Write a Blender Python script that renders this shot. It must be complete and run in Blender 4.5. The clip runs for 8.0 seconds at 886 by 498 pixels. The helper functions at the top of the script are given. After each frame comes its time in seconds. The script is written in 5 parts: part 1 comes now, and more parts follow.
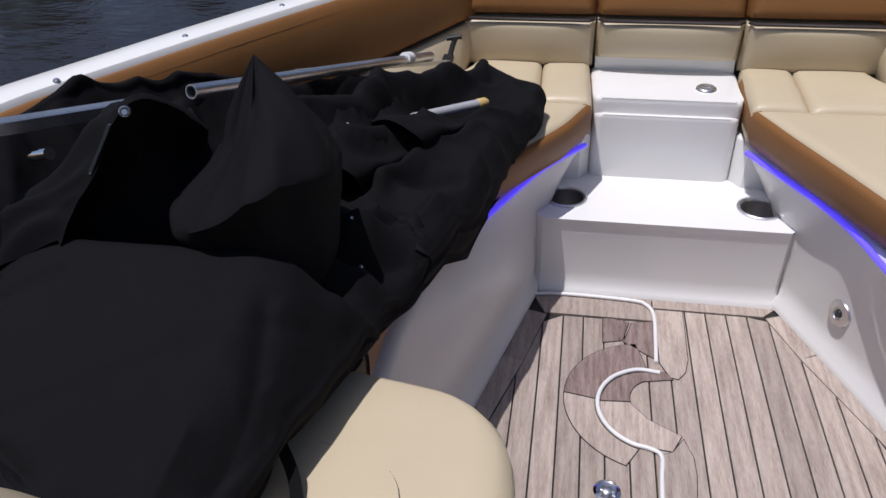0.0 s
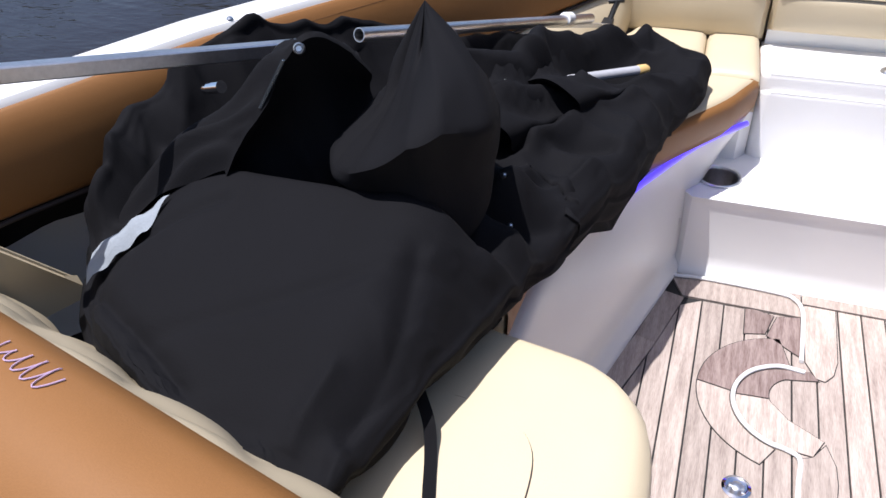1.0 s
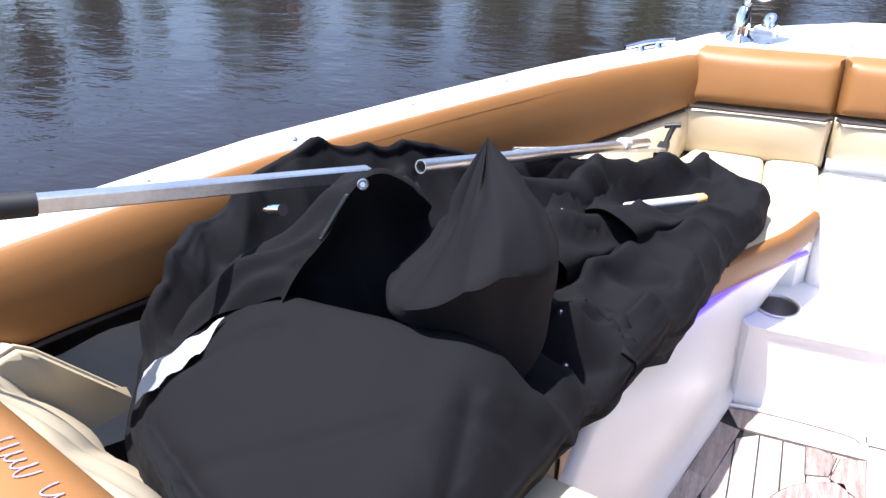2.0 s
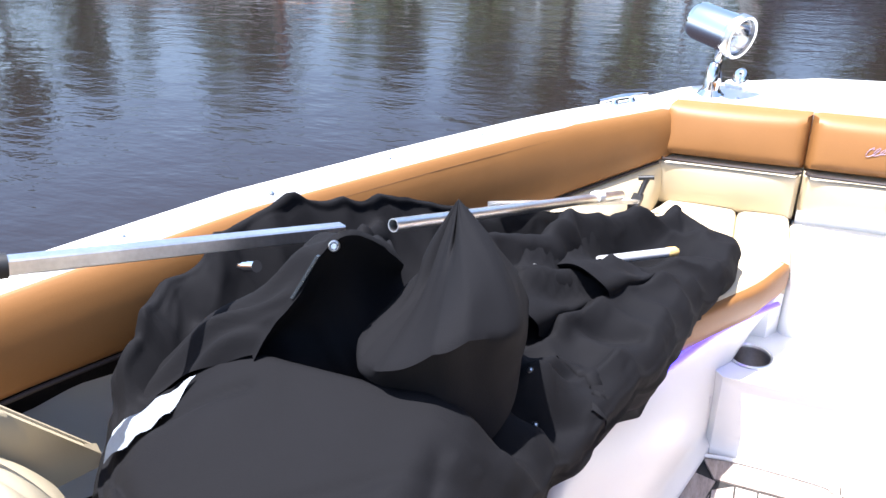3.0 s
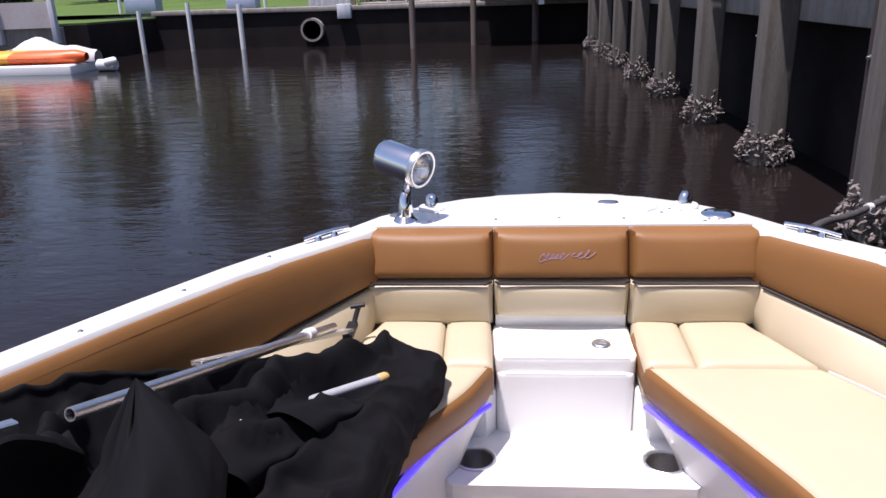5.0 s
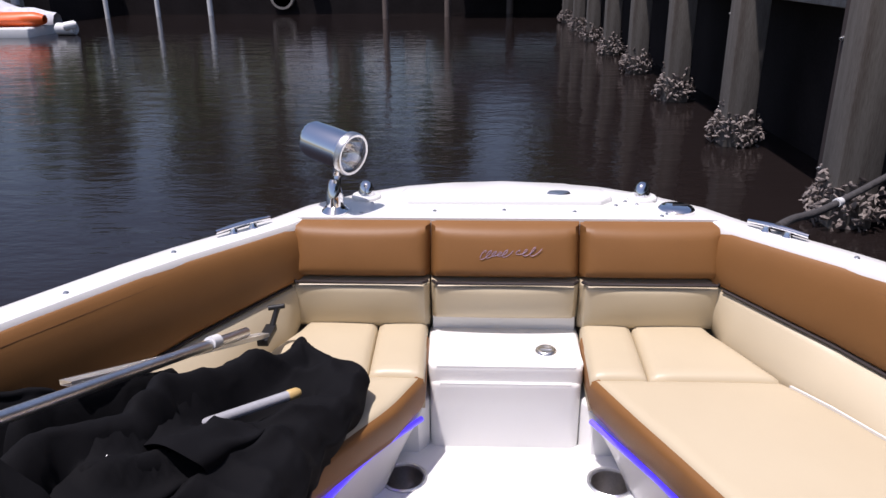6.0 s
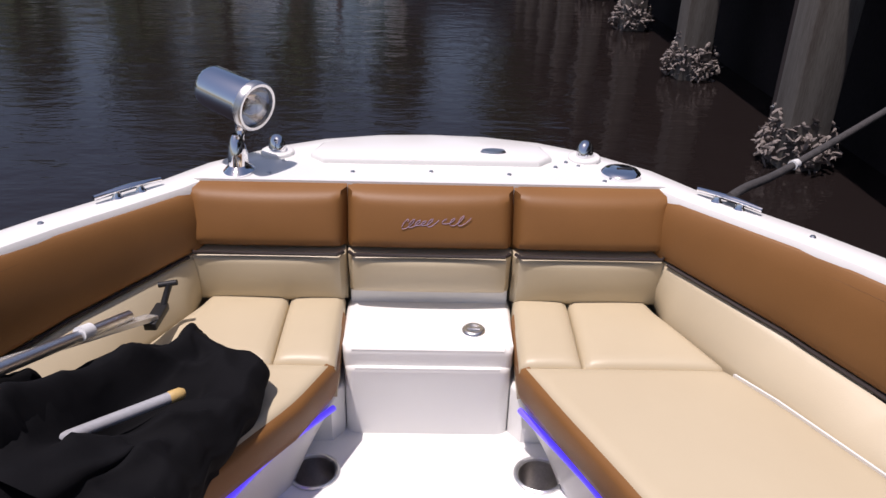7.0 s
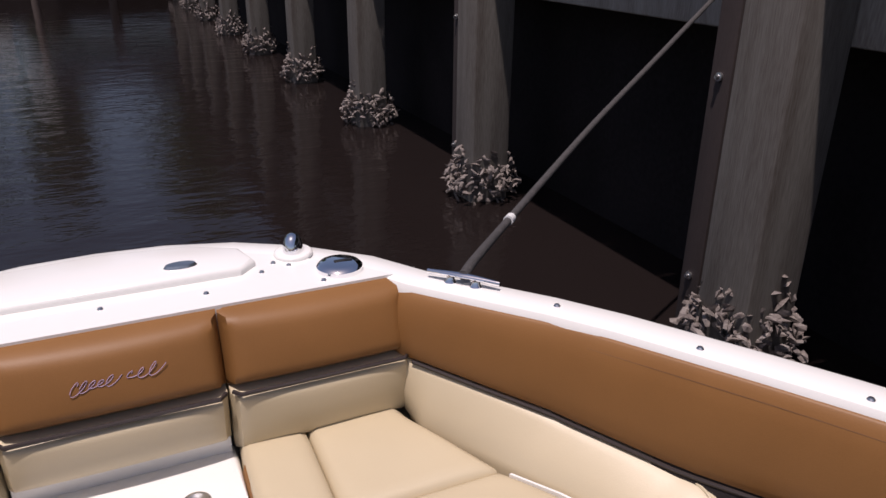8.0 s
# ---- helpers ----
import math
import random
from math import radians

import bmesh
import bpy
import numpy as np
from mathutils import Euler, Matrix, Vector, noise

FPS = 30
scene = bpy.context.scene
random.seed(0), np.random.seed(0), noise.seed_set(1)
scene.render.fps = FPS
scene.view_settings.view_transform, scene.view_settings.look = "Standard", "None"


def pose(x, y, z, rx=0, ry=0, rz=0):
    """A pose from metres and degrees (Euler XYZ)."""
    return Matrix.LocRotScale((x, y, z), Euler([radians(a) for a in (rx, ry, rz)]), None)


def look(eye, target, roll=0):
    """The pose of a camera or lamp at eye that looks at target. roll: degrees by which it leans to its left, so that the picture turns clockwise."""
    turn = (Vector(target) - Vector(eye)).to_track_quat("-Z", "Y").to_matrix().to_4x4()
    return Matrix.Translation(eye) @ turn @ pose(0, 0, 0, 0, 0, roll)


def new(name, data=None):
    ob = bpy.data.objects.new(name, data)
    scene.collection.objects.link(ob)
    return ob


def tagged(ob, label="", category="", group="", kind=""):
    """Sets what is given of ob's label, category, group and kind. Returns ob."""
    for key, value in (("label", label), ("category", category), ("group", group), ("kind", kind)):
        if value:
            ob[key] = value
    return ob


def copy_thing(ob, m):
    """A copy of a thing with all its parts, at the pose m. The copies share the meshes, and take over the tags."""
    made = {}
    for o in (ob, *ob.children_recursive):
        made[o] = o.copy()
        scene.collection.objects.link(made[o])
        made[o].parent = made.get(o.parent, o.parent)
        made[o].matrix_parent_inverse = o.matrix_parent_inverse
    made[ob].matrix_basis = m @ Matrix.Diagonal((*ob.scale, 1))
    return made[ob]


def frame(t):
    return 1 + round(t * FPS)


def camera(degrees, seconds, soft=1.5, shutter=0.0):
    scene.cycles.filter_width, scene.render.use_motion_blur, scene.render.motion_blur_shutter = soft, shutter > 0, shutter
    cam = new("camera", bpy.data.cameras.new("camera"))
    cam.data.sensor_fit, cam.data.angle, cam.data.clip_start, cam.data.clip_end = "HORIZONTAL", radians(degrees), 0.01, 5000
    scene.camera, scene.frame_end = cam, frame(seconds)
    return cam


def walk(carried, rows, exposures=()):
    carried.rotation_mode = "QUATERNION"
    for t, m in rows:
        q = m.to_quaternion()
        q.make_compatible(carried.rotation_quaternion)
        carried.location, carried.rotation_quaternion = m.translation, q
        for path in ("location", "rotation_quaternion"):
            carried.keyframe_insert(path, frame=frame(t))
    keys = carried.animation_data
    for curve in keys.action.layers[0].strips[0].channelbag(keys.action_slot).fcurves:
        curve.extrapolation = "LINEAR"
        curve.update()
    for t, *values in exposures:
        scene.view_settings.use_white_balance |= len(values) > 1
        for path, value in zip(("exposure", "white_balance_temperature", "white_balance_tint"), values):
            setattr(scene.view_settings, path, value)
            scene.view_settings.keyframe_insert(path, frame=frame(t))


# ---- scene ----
cam = camera(61.1, 8.0)
PATH = [
    (0, (-0.267, 0.133, 1.384), (-0.579, 1.752, 0.252), -2.1),
    (0.5, (-0.297, 0.13, 1.358), (-0.764, 1.647, 0.142), -2.6),
    (1, (-0.324, 0.128, 1.355), (-0.923, 1.623, 0.17), -2.7),
    (1.5, (-0.361, 0.143, 1.384), (-1.141, 1.652, 0.329), -3.1),
    (1.7, (-0.365, 0.156, 1.397), (-1.107, 1.704, 0.371), -2.1),
    (2.8, (-0.355, 0.187, 1.447), (-1.098, 1.799, 0.525), -1.5),
    (3, (-0.343, 0.186, 1.454), (-1.066, 1.816, 0.548), -1.1),
    (3.5, (-0.304, 0.188, 1.465), (-0.921, 1.883, 0.602), -1.0),
    (4, (-0.238, 0.185, 1.506), (-0.655, 1.986, 0.743), -2.0),
    (4.5, (-0.211, 0.194, 1.541), (-0.533, 2.077, 0.95), -2.9),
    (5, (-0.186, 0.199, 1.548), (-0.342, 2.082, 0.892), -1.9),
    (5.2, (-0.175, 0.211, 1.546), (-0.262, 2.064, 0.799), -0.9),
    (6.3, (-0.061, 0.518, 1.527), (-0.156, 2.382, 0.808), -0.2),
    (6.5, (-0.054, 0.551, 1.55), (-0.174, 2.39, 0.774), -0.5),
    (7, (0.0, 0.697, 1.549), (0.035, 2.479, 0.642), 1.5),
    (7.5, (0.049, 0.861, 1.537), (0.635, 2.593, 0.726), 1.3),
    (8, (0.054, 1.047, 1.541), (0.836, 2.714, 0.761), 0.7),
]
EXPOSURES = [(0.0, -0.25, 6150, 16), (0.5, 0.15, 6100, 16), (1.0, 0.75, 6100, 15), (1.5, 1.5, 6050, 15), (1.7, 1.65, 6050, 15), (3.0, 2.15, 6100, 13), (3.5, 2.05, 6100, 13), (4.0, 1.35, 6150, 17),
             (4.5, 0.85, 6250, 21), (5.0, 0.6, 6300, 22), (6.5, 0.1, 6450, 21), (7.0, 0.0, 6600, 22), (7.5, -0.1, 6700, 23), (8.0, -0.15, 6800, 24)]
walk(cam, [(t, look(eye, target, roll)) for t, eye, target, roll in PATH], EXPOSURES)

# ---- world, sun, exposure ----
SUN_DIR = Vector((-0.20, -0.17, 1.0)).normalized()
world = bpy.data.worlds.new("sky")
scene.world = world
world.use_nodes = True
wn = world.node_tree
sky = wn.nodes.new("ShaderNodeTexSky")
sky.sky_type = "NISHITA"
sky.sun_disc = False
sky.sun_elevation = math.asin(SUN_DIR.z)
sky.sun_rotation = math.atan2(SUN_DIR.x, SUN_DIR.y)
sky.dust_density = 1.5
wn.links.new(sky.outputs[0], wn.nodes["Background"].inputs[0])
wn.nodes["Background"].inputs[1].default_value = 0.09
sun_data = bpy.data.lights.new("sun", "SUN")
sun_data.energy, sun_data.angle, sun_data.color = 4.2, radians(0.53), (1.0, 0.97, 0.93)
sun = new("sun", sun_data)
sun.matrix_world = look(SUN_DIR * 30, (0, 0, 0))


# ---- materials ----
def material(name, base, rough=0.5, metal=0.0, vary=0.12, scale=6.0, fine=60.0, bump=0.15, fine_bump=0.05, tint=None,
             spec=0.5, coat=0.0, island=0.0, stretch=(1, 1, 1), dist=0.01):
    """A surface with stains at one scale and grain at another."""
    m = bpy.data.materials.new(name)
    m.use_nodes = True
    nt = m.node_tree
    n, ln = nt.nodes, nt.links
    p = n["Principled BSDF"]
    p.inputs["Roughness"].default_value = rough
    p.inputs["Metallic"].default_value = metal
    p.inputs["Specular IOR Level"].default_value = spec
    p.inputs["Coat Weight"].default_value = coat
    tc = n.new("ShaderNodeTexCoord")
    mp = n.new("ShaderNodeMapping")
    mp.inputs["Scale"].default_value = stretch
    ln.new(tc.outputs["Object"], mp.inputs[0])
    big, small = n.new("ShaderNodeTexNoise"), n.new("ShaderNodeTexNoise")
    big.inputs["Scale"].default_value, small.inputs["Scale"].default_value = scale, fine
    big.inputs["Detail"].default_value, small.inputs["Detail"].default_value = 5, 4
    for t in (big, small):
        ln.new(mp.outputs[0], t.inputs["Vector"])
    mix = n.new("ShaderNodeMix")
    mix.data_type = "RGBA"
    tint = tint or [c * 0.6 for c in base]
    mix.inputs[6].default_value, mix.inputs[7].default_value = (*base, 1), (*tint, 1)
    ramp = n.new("ShaderNodeMapRange")
    ramp.inputs[1].default_value, ramp.inputs[2].default_value = 0.42, 0.75
    ramp.inputs[4].default_value = min(1.0, vary * 4)
    add = n.new("ShaderNodeMath")
    add.operation = "MULTIPLY_ADD"
    add.inputs[1].default_value = 0.45
    ln.new(small.outputs[0], add.inputs[0])
    half = n.new("ShaderNodeMath")
    half.operation = "MULTIPLY"
    half.inputs[1].default_value = 0.6
    ln.new(big.outputs[0], half.inputs[0])
    ln.new(half.outputs[0], add.inputs[2])
    ln.new(add.outputs[0], ramp.inputs[0])
    ln.new(ramp.outputs[0], mix.inputs[0])
    out = mix.outputs[2]
    if island:
        info = n.new("ShaderNodeObjectInfo")
        hsv = n.new("ShaderNodeHueSaturation")
        val = n.new("ShaderNodeMapRange")
        val.inputs[3].default_value, val.inputs[4].default_value = 1 - island, 1 + island
        ln.new(info.outputs["Random"], val.inputs[0])
        ln.new(val.outputs[0], hsv.inputs["Value"])
        ln.new(out, hsv.inputs["Color"])
        out = hsv.outputs[0]
    ln.new(out, p.inputs["Base Color"])
    b1, b2 = n.new("ShaderNodeBump"), n.new("ShaderNodeBump")
    b1.inputs["Strength"].default_value, b2.inputs["Strength"].default_value = bump, fine_bump
    b1.inputs["Distance"].default_value, b2.inputs["Distance"].default_value = dist, dist * 0.3
    ln.new(big.outputs[0], b1.inputs["Height"])
    ln.new(small.outputs[0], b2.inputs["Height"])
    ln.new(b1.outputs[0], b2.inputs["Normal"])
    ln.new(b2.outputs[0], p.inputs["Normal"])
    return m


TAN = material("tan_vinyl", (0.235, 0.108, 0.035), 0.47, vary=0.11, scale=7, fine=420, bump=0.10, fine_bump=0.10, tint=(0.175, 0.078, 0.024), spec=0.28)
TANTHREAD = material("tan_thread", (0.13, 0.056, 0.018), 0.6)
CREAM = material("cream_vinyl", (0.54, 0.455, 0.31), 0.42, vary=0.07, scale=6, fine=420, bump=0.14, fine_bump=0.10, tint=(0.465, 0.38, 0.25))
PIPING = material("dark_piping", (0.03, 0.02, 0.018), 0.5)
GEL = material("white_gelcoat", (0.80, 0.79, 0.76), 0.22, vary=0.03, scale=3, fine=40, bump=0.02, fine_bump=0.01, tint=(0.72, 0.71, 0.67), coat=0.3)
GREYGEL = material("speckled_gelcoat", (0.72, 0.71, 0.68), 0.3, vary=0.05, scale=3, fine=300, bump=0.02, fine_bump=0.02, tint=(0.62, 0.61, 0.59))
TEAK = material("weathered_teak", (0.45, 0.375, 0.32), 0.75, vary=0.4, scale=9, fine=70, bump=0.3, fine_bump=0.4, tint=(0.20, 0.15, 0.125), island=0.16, stretch=(8, 0.7, 4), dist=0.004)
WETTEAK = material("dark_teak", (0.27, 0.205, 0.18), 0.6, vary=0.5, scale=8, fine=60, bump=0.3, fine_bump=0.4, tint=(0.075, 0.035, 0.03), island=0.1, stretch=(9, 0.9, 4), dist=0.004)
CAULK = material("black_caulk", (0.015, 0.014, 0.013), 0.7)
CANVAS = material("black_canvas", (0.0047, 0.0046, 0.0058), 0.85, vary=0.1, scale=8, fine=420, bump=0.25, fine_bump=0.3, tint=(0.0027, 0.0026, 0.0031), dist=0.006, spec=0.14)
CHROME = material("chrome", (0.86, 0.86, 0.88), 0.07, 1.0, vary=0.02, bump=0.0, fine_bump=0.0)
STEEL = material("brushed_steel", (0.68, 0.68, 0.68), 0.32, 1.0, vary=0.1, scale=30, fine=200, bump=0.02)
ALU = material("aluminium_tube", (0.72, 0.72, 0.74), 0.35, 1.0, vary=0.15, scale=14, fine=120, bump=0.05)
# Darker than STEEL, for the inside of the cup holders.
CUPSTEEL = material("darker_cup_steel", (0.55, 0.53, 0.51), 0.30, 1.0, vary=0.15, scale=30, fine=160, bump=0.03)
WHITE = material("white_plastic", (0.75, 0.75, 0.74), 0.4, vary=0.05)
PALEPOLE = material("pale_grey_pole", (0.40, 0.40, 0.42), 0.4, vary=0.12, scale=12, fine=90)
AMBER = material("yellowed_cap", (0.62, 0.42, 0.16), 0.5)
RUBBER = material("black_rubber", (0.012, 0.012, 0.013), 0.55)
TOWEL = material("grey_white_cloth", (0.24, 0.265, 0.29), 0.9, vary=0.1, scale=30, fine=300, bump=0.5, fine_bump=0.6, dist=0.004)
DARKLINER = material("dark_carpet", (0.013, 0.009, 0.009), 0.9, vary=0.2, fine=200, fine_bump=0.5)
THREAD = material("lilac_thread", (0.42, 0.30, 0.42), 0.45, vary=0.1)
CONCRETE = material("stained_concrete", (0.30, 0.28, 0.25), 0.85, vary=0.22, scale=2.5, fine=40, bump=0.4, fine_bump=0.4, tint=(0.13, 0.10, 0.085), stretch=(3, 3, 0.35))
# Base darker than CONCRETE to stand for unlit pile faces; the streaks are weathering.
PILECONC = material("weathered_shaded_pile_concrete", (0.155, 0.143, 0.127), 0.85, vary=0.3, scale=2.5, fine=40, bump=0.4, fine_bump=0.4, tint=(0.07, 0.055, 0.045), stretch=(4, 4, 0.3))
DARKWALL = material("dark_seawall", (0.020, 0.016, 0.016), 0.8, vary=0.25, scale=1.5, fine=25, bump=0.5, fine_bump=0.4, tint=(0.008, 0.006, 0.006), spec=0.15)
OYSTER = material("oyster_shell", (0.24, 0.205, 0.185), 0.6, vary=0.25, scale=20, fine=90, bump=0.6, fine_bump=0.5, tint=(0.08, 0.06, 0.06), island=0.0)
TIMBER = material("grey_timber", (0.17, 0.13, 0.11), 0.85, vary=0.2, scale=5, fine=60, bump=0.4, fine_bump=0.4, stretch=(2, 2, 0.4))
ROPE = material("mooring_rope", (0.06, 0.055, 0.055), 0.85, vary=0.2, scale=40, fine=200, bump=0.6, fine_bump=0.5)
GRASS = material("lawn_grass", (0.075, 0.135, 0.016), 0.9, vary=0.22, scale=0.6, fine=14, bump=0.4, fine_bump=0.8, tint=(0.035, 0.07, 0.01), dist=0.05)
STUCCO = material("cream_stucco", (0.62, 0.58, 0.46), 0.85, vary=0.07, scale=1.2, fine=30, bump=0.1, fine_bump=0.3)
ROOFTILE = material("roof_tile", (0.35, 0.33, 0.30), 0.8, vary=0.15)
DARKGLASS = material("dark_glass", (0.02, 0.025, 0.03), 0.08, vary=0.02, bump=0.0, fine_bump=0.0)
LEAF = material("foliage", (0.06, 0.12, 0.025), 0.55, vary=0.3, scale=0.8, fine=9, bump=0.0, fine_bump=0.0, tint=(0.02, 0.05, 0.012))
DARKLEAF = material("dark_foliage", (0.016, 0.026, 0.009), 0.6, vary=0.3, scale=0.8, fine=9, bump=0.0, fine_bump=0.0, tint=(0.008, 0.012, 0.006))
PANEL = material("painted_panel", (0.55, 0.50, 0.49), 0.7, vary=0.15, scale=1.5, fine=20, tint=(0.38, 0.33, 0.31))
DARKTIMBER = material("dark_wet_timber", (0.045, 0.032, 0.03), 0.8, vary=0.2, scale=5, fine=60, bump=0.4, fine_bump=0.4, stretch=(2, 2, 0.4))
BARK = material("tree_bark", (0.20, 0.16, 0.13), 0.9, vary=0.2, scale=6, fine=40, bump=0.5, fine_bump=0.5, stretch=(2, 2, 0.5))
ORANGE = material("orange_kayak_plastic", (0.85, 0.13, 0.02), 0.4, vary=0.05)
YELLOW = material("yellow_kayak_plastic", (0.9, 0.38, 0.02), 0.4, vary=0.05)
NAVY = material("navy_hull_paint", (0.025, 0.03, 0.06), 0.25, vary=0.05)
HULLGREY = material("grey_hull_bottom", (0.68, 0.66, 0.72), 0.4, vary=0.1)
BLUEGREY = material("blue_grey_paint", (0.28, 0.33, 0.45), 0.6, vary=0.1)
FENCE = material("whitewashed_fence", (0.62, 0.62, 0.64), 0.8, vary=0.2, scale=3, fine=30, tint=(0.3, 0.33, 0.4), stretch=(3, 3, 0.4))
TEALPAINT = material("teal_paint", (0.06, 0.25, 0.30), 0.5)
BRICK = material("brick_red", (0.33, 0.17, 0.11), 0.85, vary=0.2, fine=50)

LED = bpy.data.materials.new("blue_led")
LED.use_nodes = True
lp = LED.node_tree.nodes["Principled BSDF"]
lp.inputs["Base Color"].default_value = (0.16, 0.12, 0.75, 1)
lp.inputs["Emission Color"].default_value = (0.10, 0.06, 1.0, 1)
lp.inputs["Emission Strength"].default_value = 0.8
lp.inputs["Roughness"].default_value = 0.3

PLASTIC = bpy.data.materials.new("clear_plastic")
PLASTIC.use_nodes = True
pp_ = PLASTIC.node_tree.nodes["Principled BSDF"]
pp_.inputs["Base Color"].default_value = (0.86, 0.84, 0.80, 1)
pp_.inputs["Transmission Weight"].default_value = 0.7
pp_.inputs["Roughness"].default_value = 0.18
pp_.inputs["IOR"].default_value = 1.4

CLEAR = bpy.data.materials.new("lamp_glass")
CLEAR.use_nodes = True
cp = CLEAR.node_tree.nodes["Principled BSDF"]
cp.inputs["Transmission Weight"].default_value = 1.0
cp.inputs["Roughness"].default_value = 0.02
cp.inputs["IOR"].default_value = 1.45

WATER = bpy.data.materials.new("canal_water")
WATER.use_nodes = True
wt = WATER.node_tree
wp = wt.nodes["Principled BSDF"]
wp.inputs["Base Color"].default_value = (0.013, 0.0095, 0.009, 1)
wp.inputs["Roughness"].default_value = 0.04
wp.inputs["IOR"].default_value = 1.33
tcw = wt.nodes.new("ShaderNodeTexCoord")
prev = None
for sc, st, stretch in ((0.35, 0.055, (1.0, 1.4, 1)), (1.6, 0.075, (0.8, 1.7, 1)), (8.0, 0.055, (0.75, 1.7, 1))):
    mpw, nz, bw = wt.nodes.new("ShaderNodeMapping"), wt.nodes.new("ShaderNodeTexNoise"), wt.nodes.new("ShaderNodeBump")
    mpw.inputs["Scale"].default_value = stretch
    nz.inputs["Scale"].default_value, nz.inputs["Detail"].default_value = sc, 3
    bw.inputs["Strength"].default_value, bw.inputs["Distance"].default_value = 1.0, st * 0.22 / sc ** 0.5
    wt.links.new(tcw.outputs["Object"], mpw.inputs[0])
    wt.links.new(mpw.outputs[0], nz.inputs["Vector"])
    wt.links.new(nz.outputs[0], bw.inputs["Height"])
    if prev:
        wt.links.new(prev.outputs[0], bw.inputs["Normal"])
    prev = bw
wt.links.new(prev.outputs[0], wp.inputs["Normal"])


# ---- mesh helpers ----
def finish(name, bm, mat, smooth=True, parent=None, label="", angle=40):
    me = bpy.data.meshes.new(name)
    bmesh.ops.recalc_face_normals(bm, faces=bm.faces)
    bm.to_mesh(me)
    bm.free()
    for m in (mat if isinstance(mat, (list, tuple)) else [mat]):
        me.materials.append(m)
    if smooth:
        me.shade_smooth()
        me.set_sharp_from_angle(angle=radians(angle))
    ob = new(name, me)
    if parent:
        ob.parent = parent
    if label:
        ob["label"] = label
    return ob


def part(name, bm, mat, parent, label="", smooth=True, angle=40):
    return finish(name, bm, mat, smooth, parent, label, angle)


def thing(name, label, category, group="", kind="", at=(0, 0, 0)):
    e = new(name)
    e.location = at
    e.empty_display_size = 0.05
    return tagged(e, label, category, group, kind)


def join(bm, other):
    me = bpy.data.meshes.new("tmp")
    other.to_mesh(me)
    other.free()
    bm.from_mesh(me)
    bpy.data.meshes.remove(me)
    return bm


def box(x0, x1, y0, y1, z0, z1, bevel=0.0, seg=2):
    bm = bmesh.new()
    bmesh.ops.create_cube(bm, size=1.0, matrix=Matrix.Translation(((x0 + x1) / 2, (y0 + y1) / 2, (z0 + z1) / 2)) @ Matrix.Diagonal((x1 - x0, y1 - y0, z1 - z0, 1)))
    if bevel:
        bmesh.ops.bevel(bm, geom=bm.edges[:], offset=bevel, segments=seg, profile=0.5, affect="EDGES")
    return bm


def cyl(r, depth, seg=24, m=None, r2=None, bevel=0.0):
    bm = bmesh.new()
    bmesh.ops.create_cone(bm, cap_ends=True, segments=seg, radius1=r, radius2=r if r2 is None else r2, depth=depth, matrix=m or Matrix())
    if bevel:
        bmesh.ops.bevel(bm, geom=[e for e in bm.edges if len(e.link_faces) == 2 and any(len(f.verts) > 4 for f in e.link_faces)], offset=bevel, segments=2, affect="EDGES")
    return bm


def lathe(profile, seg=32, m=None):
    """Turned round z from (radius, height) pairs."""
    bm = bmesh.new()
    rings = []
    for r, z in profile:
        rings.append([bm.verts.new((max(r, 1e-4) * math.cos(a), max(r, 1e-4) * math.sin(a), z)) for a in [2 * math.pi * i / seg for i in range(seg)]])
    for a, b in zip(rings, rings[1:]):
        for i in range(seg):
            bm.faces.new((a[i], a[(i + 1) % seg], b[(i + 1) % seg], b[i]))
    if m is not None:
        bmesh.ops.transform(bm, matrix=m, verts=bm.verts)
    return bm


def tube(points, r, seg=12, caps=True, r_end=None):
    """A round bar along points."""
    bm = bmesh.new()
    pts = [Vector(p) for p in points]
    rings = []
    for i, p in enumerate(pts):
        d = (pts[min(i + 1, len(pts) - 1)] - pts[max(i - 1, 0)]).normalized()
        u = d.cross(Vector((0.13, 0.21, 0.97))).normalized()
        v = d.cross(u)
        rr = r if r_end is None else r + (r_end - r) * i / (len(pts) - 1)
        rings.append([bm.verts.new(p + rr * (u * math.cos(a) + v * math.sin(a))) for a in [2 * math.pi * k / seg for k in range(seg)]])
    for a, b in zip(rings, rings[1:]):
        for i in range(seg):
            bm.faces.new((a[i], a[(i + 1) % seg], b[(i + 1) % seg], b[i]))
    if caps:
        bm.faces.new(rings[0])
        bm.faces.new(rings[-1])
    return bm


def strip(rows, close=False):
    """A skin over rows of points, each row the same length."""
    bm = bmesh.new()
    vs = [[bm.verts.new(p) for p in row] for row in rows]
    for a, b in zip(vs, vs[1:]):
        n = len(a)
        for i in range(n if close else n - 1):
            bm.faces.new((a[i], a[(i + 1) % n], b[(i + 1) % n], b[i]))
    return bm


